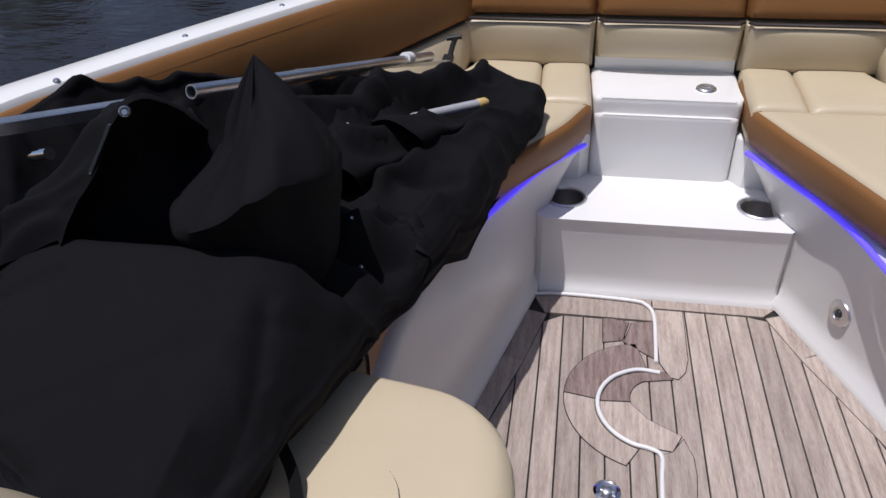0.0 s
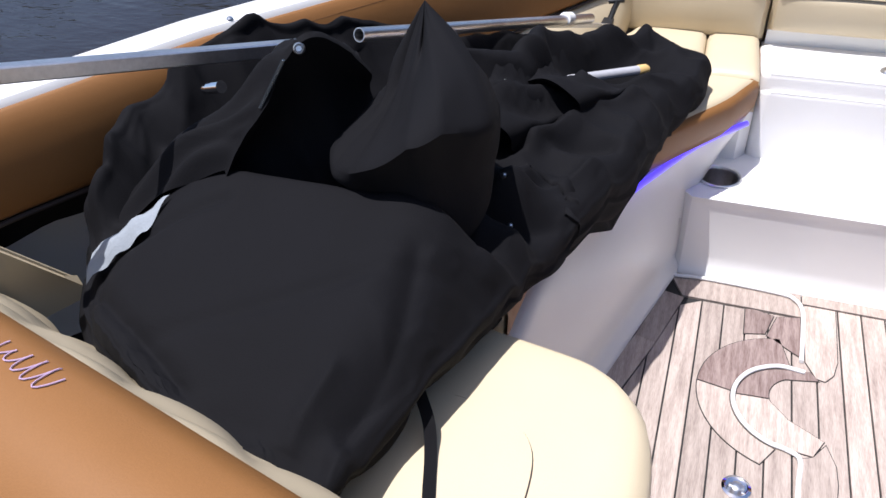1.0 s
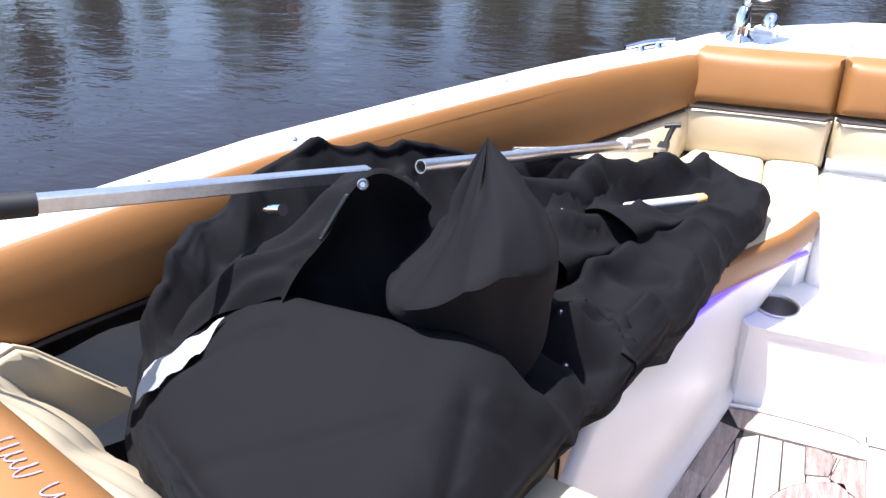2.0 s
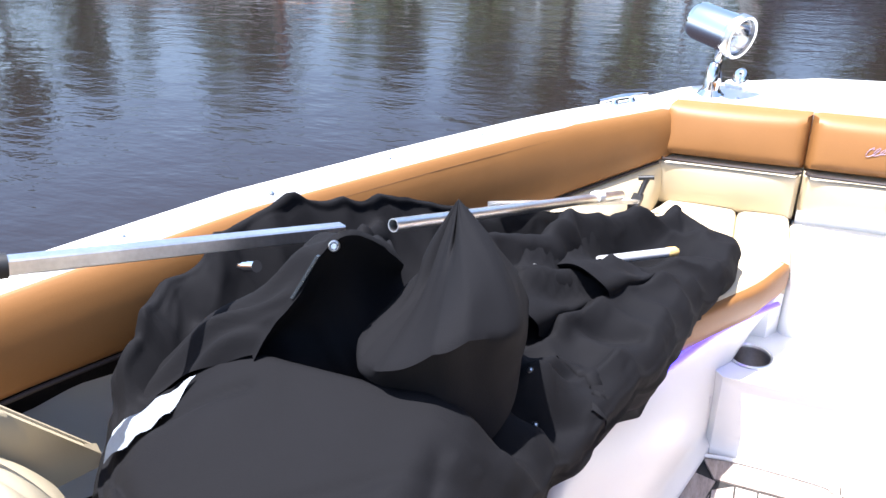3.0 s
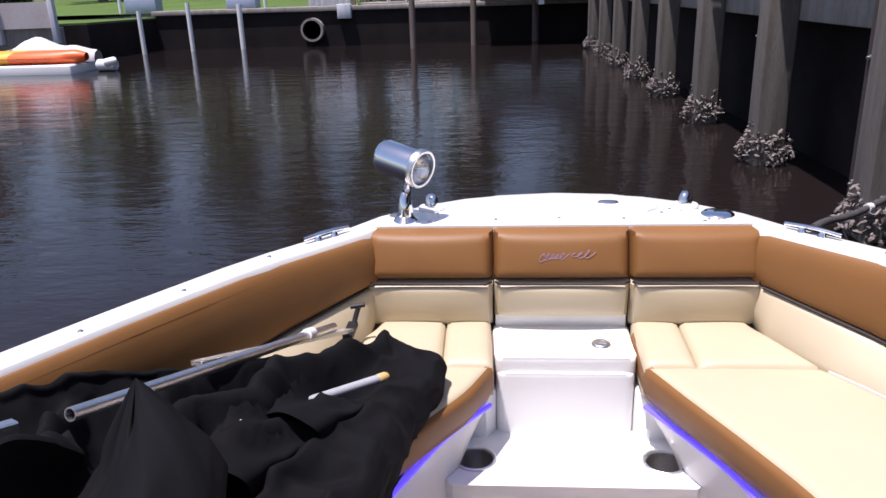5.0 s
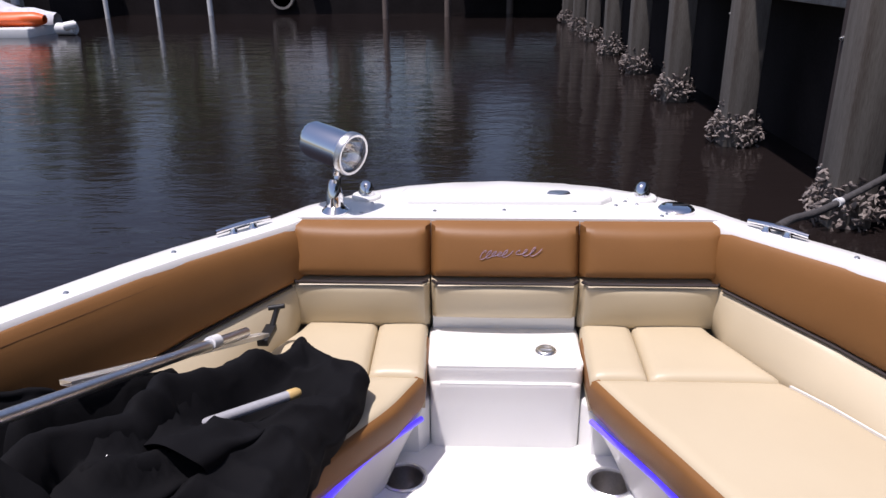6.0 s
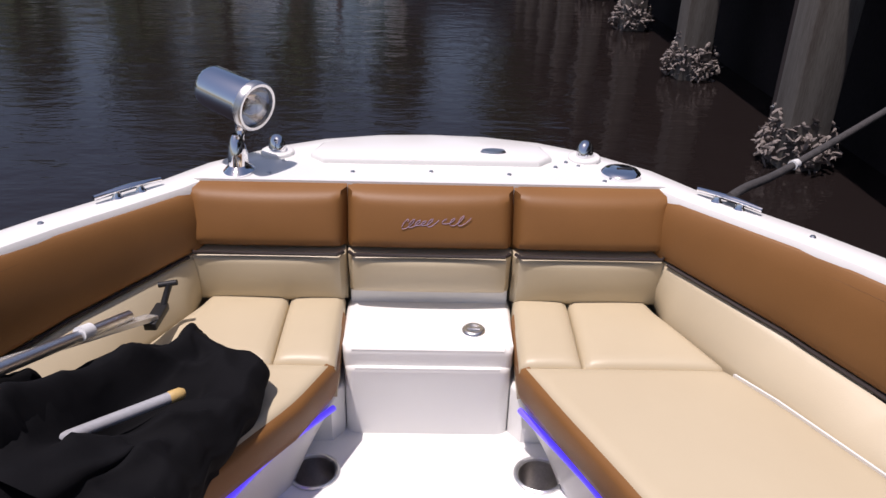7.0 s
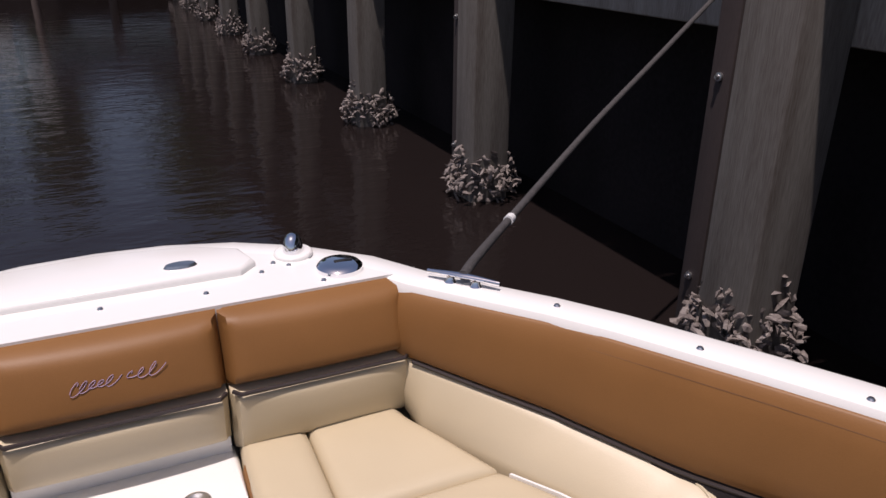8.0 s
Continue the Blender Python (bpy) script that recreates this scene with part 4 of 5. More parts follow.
part("tube", tube([(-0.70, 1.665, 0.647), (-0.498, 1.868, 0.620)], 0.0115, 18), PALEPOLE, pb)
part("cap", lathe([(0.0, 0.022), (0.008, 0.020), (0.0128, 0.012), (0.0128, -0.010), (0.0115, -0.012)], 18, look((-0.492, 1.874, 0.619), (-0.70, 1.665, 0.647))), AMBER, pb, "yellowed end cap")
pc = thing("boat_hook", "square aluminium boat hook pole with a black rubber grip", "boat hook")
u0, u1 = Vector((-1.03, 1.27, 0.853)), Vector((-1.30, 0.78, 0.966))
ax = (u1 - u0).normalized()
sx = ax.cross(Vector((0, 0, 1))).normalized() * 0.0125
sz = sx.cross(ax).normalized() * 0.0125
sec = [(-1, -0.8), (-0.8, -1), (0.8, -1), (1, -0.8), (1, 0.8), (0.8, 1), (-0.8, 1), (-1, 0.8)]
part("bar", strip([[q + sx * a + sz * b for a, b in sec] for q in (u0, u0.lerp(u1, 0.5), u1)], True), ALU, pc)
part("grip", tube([u1 - ax * 0.02, u1 + ax * 0.01, u1 + ax * 0.30, u1 + ax * 0.33], 0.0185, 16), RUBBER, pc, "black rubber grip")

pd = thing("clear_rail", "clear plastic rail ending in a black latch", "rail")
d0, d1 = Vector((-0.87, 1.66, 0.765)), Vector((-0.635, 2.17, 0.605))
wdir = Vector((0.9, -0.4, 0.15)).normalized() * 0.018
part("bar", strip([[q - wdir, q - wdir + Vector((0, 0, 0.012)), q + wdir + Vector((0, 0, 0.012)), q + wdir] for q in (d0, d0.lerp(d1, 0.5), d1)], True), PLASTIC, pd, "clear plastic bar")
part("latch", join(box(-0.648, -0.618, 2.14, 2.235, 0.592, 0.612, 0.004), join(tube([(-0.630, 2.225, 0.605), (-0.622, 2.243, 0.635), (-0.614, 2.248, 0.655)], 0.008, 10), tube([(-0.64, 2.246, 0.652), (-0.597, 2.25, 0.658)], 0.007, 10))), RUBBER, pd, "black latch")
fe = thing("end_fitting", "small chrome tube end fitting in the cover folds", "fitting")
part("body", lathe([(0.0, 0.03), (0.007, 0.028), (0.009, 0.02), (0.009, 0.008), (0.0115, 0.006), (0.0115, -0.03), (0.0, -0.03)], 18, look((-1.175, 1.165, 0.800), (-1.05, 1.13, 0.84))), CHROME, fe)
# ---- water, land ----
wat = finish("water", box(-600, 600, -600, 600, WATER_Z - 2, WATER_Z), WATER, smooth=False)
tagged(wat, "dark rippled canal water reflecting trees and sky", "water", kind="structure")
# ---- deck fittings ----
sp = thing("spotlight", "chrome remote searchlight on a teardrop base", "searchlight", at=(0, 0, 0))
LC, BC = Vector((-0.446, 2.525, 1.010)), Vector((-0.588, 2.617, 1.041))
hm = look(LC, BC)
part("housing", lathe([(0.060, 0.012), (0.062, 0.006), (0.062, -0.010), (0.056, -0.016), (0.056, -0.135), (0.052, -0.150), (0.040, -0.160), (0.0, -0.166)], 40, hm), CHROME, sp)
part("rim", lathe([(0.052, 0.004), (0.053, 0.016), (0.060, 0.017), (0.063, 0.012), (0.063, -0.004)], 40, hm), STEEL, sp, "pale steel rim")
part("reflector", lathe([(0.051, 0.004), (0.044, -0.016), (0.030, -0.032), (0.012, -0.042), (0.0, -0.043)], 36, hm), CHROME, sp, "mirror reflector bowl")
part("bulb", lathe([(0.0, -0.002), (0.006, -0.006), (0.009, -0.018), (0.008, -0.04)], 16, hm @ pose(-0.012, 0.012, 0)), WHITE, sp, "small white bulb")
glass = part("lens", lathe([(0.0, 0.012), (0.03, 0.0105), (0.052, 0.006), (0.052, 0.004), (0.03, 0.0085), (0.0, 0.010)], 36, hm), CLEAR, sp, "clear glass lens")
glass.visible_shadow = False
MC = LC.lerp(BC, 0.32)
part("neck", tube([(-0.493, 2.538, 0.90), (MC.x, MC.y, 0.935), (MC.x, MC.y, 0.965)], 0.013, 16), CHROME, sp)
part("base", lathe([(0.046, 0.0), (0.047, 0.006), (0.040, 0.012), (0.030, 0.022), (0.029, 0.045), (0.025, 0.07), (0.017, 0.092), (0.010, 0.10)], 32, pose(-0.498, 2.533, DECK_Z + 0.002) @ Matrix.Diagonal((0.85, 1.15, 1, 1))), CHROME, sp)

for s in (1, -1):
    nv = thing("navigation_light", "small chrome domed navigation light on the deck", "navigation light", "navigation lights")
    m = pose(s * 0.425, 2.672, DECK_Z + 0.003, 0, 0, -s * 25)
    part("dome", lathe([(0.026, 0.004), (0.027, 0.012), (0.025, 0.03), (0.019, 0.044), (0.010, 0.052), (0.0, 0.054)], 28, m @ Matrix.Diagonal((0.9, 1.2, 1, 1))), CHROME, nv)
    part("foot", prism([(0.048 * math.cos(a) * 0.95, 0.048 * math.sin(a)) for a in [2 * math.pi * k / 28 for k in range(28)]], 0, 0.010, 0.006, 3), GEL, nv, "white plastic foot").matrix_basis = m
    part("screw", lathe([(0.0, 0.004), (0.004, 0.003), (0.006, 0.0)], 12, pose(s * 0.40, 2.615, DECK_Z + 0.003)), STEEL, nv)
dv = thing("fuel_filler", "round dark chrome filler cap on the deck", "filler cap")
part("plate", lathe([(0.052, 0.0), (0.052, 0.010), (0.046, 0.016), (0.030, 0.019), (0.0, 0.020)], 36, pose(0.500, 2.548, DECK_Z + 0.003)), CHROME, dv)
part("slot", box(0.488, 0.530, 2.545, 2.553, DECK_Z + 0.022, DECK_Z + 0.025, 0.001), RUBBER, dv, "dark slot")


def cleat(s):
    e = thing("cleat", "slim polished steel mooring cleat on the gunwale", "cleat", "cleats")
    c, d = Vector((s * 0.725, 2.372, DECK_Z)), Vector((s * 0.67, -0.74, 0)).normalized()
    path = [c + d * t + Vector((0, 0, 0.016 + 0.004 * math.cos(t * 22))) for t in np.linspace(-0.085, 0.085, 13)]
    rows = []
    sidev = Vector((-d.y, d.x, 0))
    for k, p in enumerate(path):
        w = 0.011 * (1 - 0.6 * abs(k - 6) / 6)
        rows.append([p + sidev * w * math.cos(a) + Vector((0, 0, 0.006 * math.sin(a))) for a in [2 * math.pi * q / 10 for q in range(10)]])
    part("bar", strip(rows, True), CHROME, e)
    for t in (-0.03, 0.03):
        part("foot", lathe([(0.014, 0.0), (0.010, 0.005), (0.008, 0.016)], 16, Matrix.Translation(c + d * t)), CHROME, e)
    return e


for s in (1, -1):
    cleat(s)
for x, y in [(0.835, 2.20), (0.985, 1.945), (1.13, 1.70), (1.275, 1.42), (1.415, 1.13)]:
    for s in (1, -1):
        sc_ = finish("rail_screw", lathe([(0.0, 0.0045), (0.005, 0.0035), (0.0075, 0.0)], 14, pose(s * (x + 0.022), y, DECK_Z)), STEEL)
        tagged(sc_, "small domed steel screw in the gunwale", "screw", "rail screws")
for x, y in [(0.0, 2.552), (0.205, 2.54), (-0.205, 2.54), (0.45, 2.505), (-0.42, 2.52), (0.335, 2.60), (0.37, 2.64)]:
    sc_ = finish("deck_screw", lathe([(0.0, 0.0045), (0.0045, 0.0035), (0.0065, 0.0)], 14, pose(x, y, DECK_Z + 0.003)), STEEL)
    tagged(sc_, "small steel snap stud on the white deck", "screw", "deck studs")

# mooring rope to the sea wall
rp = thing("mooring_rope", "dark mooring rope with a pale whipping", "rope")
part("line", tube(smooth_path([(0.725, 2.372, 0.850), (0.80, 2.458, 0.843), (1.062, 2.758, 0.797), (1.75, 3.34, 0.876), (2.25, 3.64, 1.03), (2.84, 3.94, 1.265)], 8), 0.0115, 12), ROPE, rp)
part("whipping", tube([(1.050, 2.745, 0.799), (1.074, 2.770, 0.796)], 0.0145, 12), WHITE, rp, "pale whipping")

# small fittings near the floor
fl = thing("floor_fitting", "round chrome fitting let into the teak floor", "floor fitting")
part("plate", lathe([(0.030, 0.0), (0.030, 0.004), (0.024, 0.006), (0.020, 0.004), (0.0, 0.004)], 28, pose(-0.132, 1.228, 0.001)), CHROME, fl)
part("key", join(box(-0.148, -0.116, 1.223, 1.233, 0.004, 0.011, 0.002), lathe([(0.011, 0.0), (0.011, 0.007), (0.006, 0.009), (0, 0.009)], 18, pose(-0.132, 1.228, 0.004))), STEEL, fl)
cl = thing("courtesy_light", "round corroded chrome courtesy light in the bench side", "courtesy light")
cm = look((0.437, 1.742, 0.150), (0.577, 1.798, 0.140))
part("bezel", lathe([(0.0, 0.006), (0.014, 0.006), (0.017, 0.010), (0.034, 0.008), (0.038, 0.0), (0.038, -0.02)], 28, cm), STEEL, cl)
part("lens", lathe([(0.0, 0.013), (0.009, 0.011), (0.012, 0.006)], 18, cm), DARKGLASS, cl)

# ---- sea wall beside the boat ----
sw = finish("seawall_wall", box(3.60, 3.95, -30, 32.2, WATER_Z - 1.5, 1.10), DARKWALL, smooth=False)
tagged(sw, "dark concrete sea wall beside the boat", "sea wall", kind="structure")
swc = finish("seawall_cap", box(3.12, 4.05, -30, 32.2, 1.085, 1.40, 0.02), CONCRETE)
tagged(swc, "weathered concrete cap along the sea wall", "sea wall cap", kind="structure")


def oyster_clump(rng, w):
    """Ragged shells crusted round a pile at the water."""
    bm = bmesh.new()
    for k in range(420):
        a = rng.uniform(0, 2 * math.pi)
        z = rng.gauss(0.20, 0.12)
        r = (w * 0.58 + rng.uniform(0, 0.16)) * max(0.62, 1 - abs(z - 0.12) * 1.3)
        m = pose(r * math.cos(a), r * math.sin(a), z, rng.uniform(-80, 80), rng.uniform(-80, 80), rng.uniform(0, 360))
        n = 6
        s, l = rng.uniform(0.013, 0.026), rng.uniform(0.028, 0.055)
        ring = [bm.verts.new(m @ Vector((s * math.cos(q) * (1.2 if math.cos(q) > 0 else 0.8), l * math.sin(q), 0.006 * math.sin(3 * q)))) for q in [2 * math.pi * i / n for i in range(n)]]
        tip = bm.verts.new(m @ Vector((0, -l * 0.2, 0.016)))
        low = bm.verts.new(m @ Vector((0, 0, -0.006)))
        for i in range(n):
            bm.faces.new((ring[i], ring[(i + 1) % n], tip))
            bm.faces.new((ring[(i + 1) % n], ring[i], low))
    return bm


def pile(y, seed):
    rng = random.Random(seed)
    e = thing("dock_pile", "square concrete pile crusted with oysters at the waterline", "pile", "sea wall piles", at=(2.95, y, WATER_Z))
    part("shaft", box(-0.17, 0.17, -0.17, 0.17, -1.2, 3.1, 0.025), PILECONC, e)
    part("fender_post", box(-0.10, 0.05, 0.24, 0.38, -1.2, 3.0, 0.015), DARKTIMBER, e, "dark timber fender post")
    for z in (0.38, 1.45):
        part("bolt", lathe([(0.0, 0.03), (0.010, 0.03), (0.012, 0.015), (0.022, 0.013), (0.022, 0.0)], 12, pose(-0.10, 0.31, z, 0, -90, 0)), STEEL, e, "galvanised bolt")
    o = part("oyster_crust", oyster_clump(rng, 0.32), OYSTER, e, "clump of grey oyster shells", smooth=False)
    o["kind"] = "stuff"
    o.location = (0.0, 0.0, 0.02)
    return e


for k, y in enumerate([-2.4, 0.55, 3.53, 6.48, 9.32, 12.2, 15.15, 18.1, 21.05, 24.0, 27.0]):
    pile(y, 40 + k)
# Unseen overhang, added to throw slanting shade on the piles and wall.
wk = thing("walkway", "unseen timber walkway added over the piles to shade them", "walkway")
for k in range(56):
    part("plank", box(2.63, 4.0, -5.0 + 0.60 * k, -4.415 + 0.60 * k, 2.57, 2.62, 0.006), TIMBER, wk)
part("beam", box(2.80, 3.10, -5.0, 28.6, 2.40, 2.566), DARKTIMBER, wk)

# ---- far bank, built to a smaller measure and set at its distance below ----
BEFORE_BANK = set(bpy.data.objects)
fw = finish("far_seawall", box(-11.6, 60, 25.5, 26.1, WATER_Z - 1.5, 0.55), DARKWALL, smooth=False)
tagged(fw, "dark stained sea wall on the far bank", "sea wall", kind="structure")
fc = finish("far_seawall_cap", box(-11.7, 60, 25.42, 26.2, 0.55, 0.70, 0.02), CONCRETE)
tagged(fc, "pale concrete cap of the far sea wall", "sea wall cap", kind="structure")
lw = finish("left_seawall", prism([(-11.6, 25.5), (-11.6, 26.1), (-40, 22.6), (-40, 22.0), (-15.8, 21.2), (-12.2, 22.2)], WATER_Z - 1.5, 0.45), DARKWALL, smooth=False)
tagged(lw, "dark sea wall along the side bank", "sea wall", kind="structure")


def lawn():
    rows = []
    for y in [26.0, 30, 36, 44, 60, 120, 600]:
        z = 0.66 + 0.5 * min(1, max(0, (y - 28) / 14))
        rows.append([(x, y, z + 0.05 * noise.noise(Vector((x * 0.2, y * 0.2, 0)))) for x in list(range(-44, 45, 4)) + [90, 600]])
    return strip(rows)


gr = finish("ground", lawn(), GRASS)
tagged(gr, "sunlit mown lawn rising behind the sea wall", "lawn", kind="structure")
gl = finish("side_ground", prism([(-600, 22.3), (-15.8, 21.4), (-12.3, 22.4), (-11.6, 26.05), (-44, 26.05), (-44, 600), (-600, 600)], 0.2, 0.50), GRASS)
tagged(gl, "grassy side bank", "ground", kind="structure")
gr2 = finish("near_ground", prism([(4.0, -600), (600, -600), (600, 32.4), (4.0, 32.4)], 0.9, 1.36), GRASS)
tagged(gr2, "grassy ground behind the near sea wall", "ground", kind="structure")


def leaf_cloud(rng, n, size, shape, flat=0.5):
    """Many small leaves scattered in clumps inside the shape's blobs: (x, y, z, rx, ry, rz)."""
    bm = bmesh.new()
    for _ in range(n):
        bx, by, bz, rx, ry, rz = rng.choice(shape)
        d = Vector((rng.gauss(0, 1), rng.gauss(0, 1), rng.gauss(0, 1))).normalized() * rng.uniform(0.55, 1.05)
        p = Vector((bx + d.x * rx, by + d.y * ry, bz + d.z * rz))
        q = Euler((rng.uniform(-1, 1), rng.uniform(-1, 1), rng.uniform(0, 6.3))).to_matrix()
        s = size * rng.uniform(0.6, 1.3)
        v = [bm.verts.new(p + q @ Vector(c)) for c in ((-s, 0, 0), (0, -s * flat, s * 0.1), (s, 0, -s * 0.15), (0, s * flat, s * 0.1))]
        bm.faces.new(v)
    return bm


def tree(x, y, z, h, seed, label="leafy green tree with a full crown"):
    rng = random.Random(seed)
    e = thing("tree", label, "tree", "bank trees", at=(x, y, z))
    bm = tube([(0, 0, -0.2), (0.1, 0, h * 0.25), (0.0, 0.1, h * 0.5)], 0.22, 8, r_end=0.12)
    for k in range(5):
        a = rng.uniform(0, 6.3)
        join(bm, tube([(0, 0.1, h * 0.4), (1.0 * math.cos(a), 1.0 * math.sin(a), h * 0.6), (1.8 * math.cos(a), 1.8 * math.sin(a), h * 0.75)], 0.09, 6, r_end=0.03))
    part("trunk", bm, BARK, e)
    blobs = []
    for k in range(15):
        a, r = rng.uniform(0, 6.3), rng.uniform(0, 2.3)
        blobs.append((r * math.cos(a), r * math.sin(a), h * rng.uniform(0.38, 0.95), rng.uniform(0.7, 1.4), rng.uniform(0.7, 1.4), rng.uniform(0.5, 1.0)))
    part("crown", leaf_cloud(rng, 2600, 0.20, blobs), LEAF, e, smooth=False)
    return e


rng = random.Random(5)
first = [tree(-31, 52, 1.0, 9, 11), tree(-6, 34, 0.9, 7.5, 12), tree(4, 40, 1.1, 10, 13)]
for x, y, s, k in [(-38, 44, 1.1, 0), (-25, 60, 1.2, 1), (-17, 62, 1.3, 2), (-10, 58, 1.2, 0), (-2, 54, 1.2, 1), (11, 44, 1.05, 0), (17, 40, 1.1, 2), (24, 44, 1.2, 1), (-33, 33, 0.9, 1), (-25, 29.5, 0.7, 0), (-44, 30, 1.1, 2), (8, 32, 0.8, 1), (15, 31, 0.9, 0), (30, 34, 1.1, 2),
                   (-20, 38.5, 1.5, 1), (-14.8, 40, 1.6, 0), (-10, 37.5, 1.55, 2), (-27.5, 36, 1.5, 0), (-1.5, 37, 1.5, 1), (4, 33.5, 1.45, 0), (-36, 27, 1.3, 2), (-30, 26.5, 1.2, 1),
                   # unseen near-bank trees, added to darken what the water mirrors
                   (8.5, 22, 0.9, 1), (9, 15, 0.85, 2), (8, 8.5, 0.8, 0), (9.5, 3, 0.85, 1), (8.5, -4, 0.9, 2)]:
    z = 1.1 if y > 40 else (1.36 if x > 5 and y < 26 else 0.7)
    copy_thing(first[k], Matrix.Translation((x, y, z)) @ Matrix.Rotation(rng.uniform(0, 6), 4, "Z") @ Matrix.Scale(s * 0.78, 4))


def hedge(name, x0, x1, y, z, h, d, n, label, size=0.09, mat=None):
    rng = random.Random(int(abs(x0) * 10))
    blobs = [(x, y, z + h * 0.5, (x1 - x0) / 12, d * 0.5, h * 0.52) for x in np.linspace(x0, x1, 10)]
    o = finish(name, leaf_cloud(rng, n, size, blobs), mat or LEAF, smooth=False)
    return tagged(o, label, "hedge", kind="stuff")


hedge("hedge", -20.5, -15.6, 43.6, 1.05, 0.75, 0.9, 2600, "clipped dark green hedge before the house")
hedge("hedge", -27.5, -25.2, 40.5, 1.0, 1.7, 1.6, 2200, "bright green shrub on the lawn", 0.14)
hedge("hedge", -36, -17.2, 24.4, 0.5, 2.8, 1.6, 12000, "dense dark hedge above the white fence", 0.14, DARKLEAF)
# Last hedge is out of view, added to give the water dark reflections.
hedge("hedge", 4.5, 7.0, 10, 1.36, 3.0, 26, 9000, "unseen dark shrubs added behind the near sea wall", 0.22, DARKLEAF)

# house with an arcade
hs = thing("house", "cream stucco house with a shaded arcade", "house")


def arcade_front(x0, x1, z0, z1, arches, spring, y0, y1):
    """A wall with arched openings: columns between, spandrels above."""
    bm = bmesh.new()
    def face(pts, y):
        return [bm.verts.new((x, y, z)) for x, z in pts]
    xs = x0
    def slab(pts):
        a, b = face(pts, y0), face(pts, y1)
        bm.faces.new(a)
        bm.faces.new(b[::-1])
        n = len(pts)
        for i in range(n):
            bm.faces.new((a[i], a[(i + 1) % n], b[(i + 1) % n], b[i]))
    for a0, a1 in arches + [(x1, x1)]:
        slab([(xs, z0), (a0, z0), (a0, z1), (xs, z1)])
        if a1 > a0:
            r, c = (a1 - a0) / 2, (a0 + a1) / 2
            for i in range(12):
                t0, t1 = math.pi - math.pi * i / 12, math.pi - math.pi * (i + 1) / 12
                slab([(c + r * math.cos(t0), spring + r * math.sin(t0)), (c + r * math.cos(t1), spring + r * math.sin(t1)), (c + r * math.cos(t1), z1), (c + r * math.cos(t0), z1)])
        xs = a1
    return bm


arc_ = part("arcade", arcade_front(-25.8, -20.2, 1.0, 4.4, [(-25.0, -22.7), (-22.1, -20.7)], 1.9, 44.6, 45.0), STUCCO, hs, smooth=False)
part("wall", join(box(-26, -20.2, 47.2, 47.5, 1.0, 4.4), box(-20.2, -11.6, 45.4, 45.8, 1.0, 4.4)), STUCCO, hs, smooth=False)
part("roof", join(box(-27, -11, 44.0, 54, 4.4, 4.65, 0.03), prism([(-27.2, 43.8), (-10.8, 43.8), (-10.8, 54.2), (-27.2, 54.2)], 4.65, 6.2, 0)), ROOFTILE, hs, smooth=False)
wd = part("window", box(-18.3, -17.0, 45.36, 45.42, 2.0, 3.3, 0.01), STUCCO, hs, "framed dark window")
part("pane", box(-18.2, -17.1, 45.33, 45.37, 2.1, 3.2), DARKGLASS, wd, smooth=False)
part("door", box(-14.6, -13.2, 45.34, 45.42, 1.05, 3.2, 0.01), DARKGLASS, hs, "dark doorway")
part("pillar", box(-13.0, -12.3, 44.9, 45.4, 1.0, 4.4, 0.01), STUCCO, hs)
part("pillar", box(-20.3, -19.7, 45.0, 45.4, 1.0, 4.4, 0.01), STUCCO, hs)


def palm(x, y, z, lean, seed):
    rng = random.Random(seed)
    e = thing("palm_tree", "slender multi-stemmed palm on the lawn", "palm", "lawn palms", at=(x, y, z))
    for k in range(3):
        top = Vector((lean + (k - 1) * 0.55, rng.uniform(-0.3, 0.3), 3.4 + 0.3 * k))
        part("trunk", tube([(0.12 * (k - 1), 0, -0.1), (0.2 * (k - 1) + lean * 0.3, 0, 1.4), top], 0.085, 8, r_end=0.06), BARK, e)
        bm = bmesh.new()
        for f in range(11):
            a = 2 * math.pi * f / 11 + rng.uniform(-0.2, 0.2)
            prev_ = None
            for q in range(7):
                t = q / 6
                c = top + Vector((math.cos(a) * 1.5 * t, math.sin(a) * 1.5 * t, 0.5 * t - 1.3 * t * t))
                wv = Vector((-math.sin(a), math.cos(a), -0.4)) * 0.20 * math.sin(math.pi * min(1, t + 0.12))
                cur = (bm.verts.new(c - wv), bm.verts.new(c), bm.verts.new(c + Vector((-wv.x, -wv.y, wv.z)) * -1))
                if prev_:
                    bm.faces.new((prev_[0], prev_[1], cur[1], cur[0]))
                    bm.faces.new((prev_[1], prev_[2], cur[2], cur[1]))
                prev_ = cur
        part("fronds", bm, LEAF, e, smooth=False)
    return e


palm(-19.6, 40.5, 1.0, -0.5, 3)
palm(-14.6, 37.5, 0.95, 0.2, 4)
palm(-5.2, 29.5, 0.7, 0.3, 6)

lp_ = thing("lamp_post", "white post lamp with a round globe on the lawn", "lamp post", at=(-8.3, 27.0, 0.66))
part("post", tube([(0, 0, -0.05), (0, 0, 1.12)], 0.06, 12), WHITE, lp_)
part("globe", lathe([(0.05, 0.0), (0.14, 0.06), (0.17, 0.16), (0.14, 0.27), (0.0, 0.33)], 20, pose(0, 0, 1.1)), WHITE, lp_, "white globe")
lp2 = copy_thing(lp_, Matrix.Translation((-13.3, 26.6, 0.66)))

sf = thing("wooden_screen", "whitewashed board screen on the sea wall", "screen")
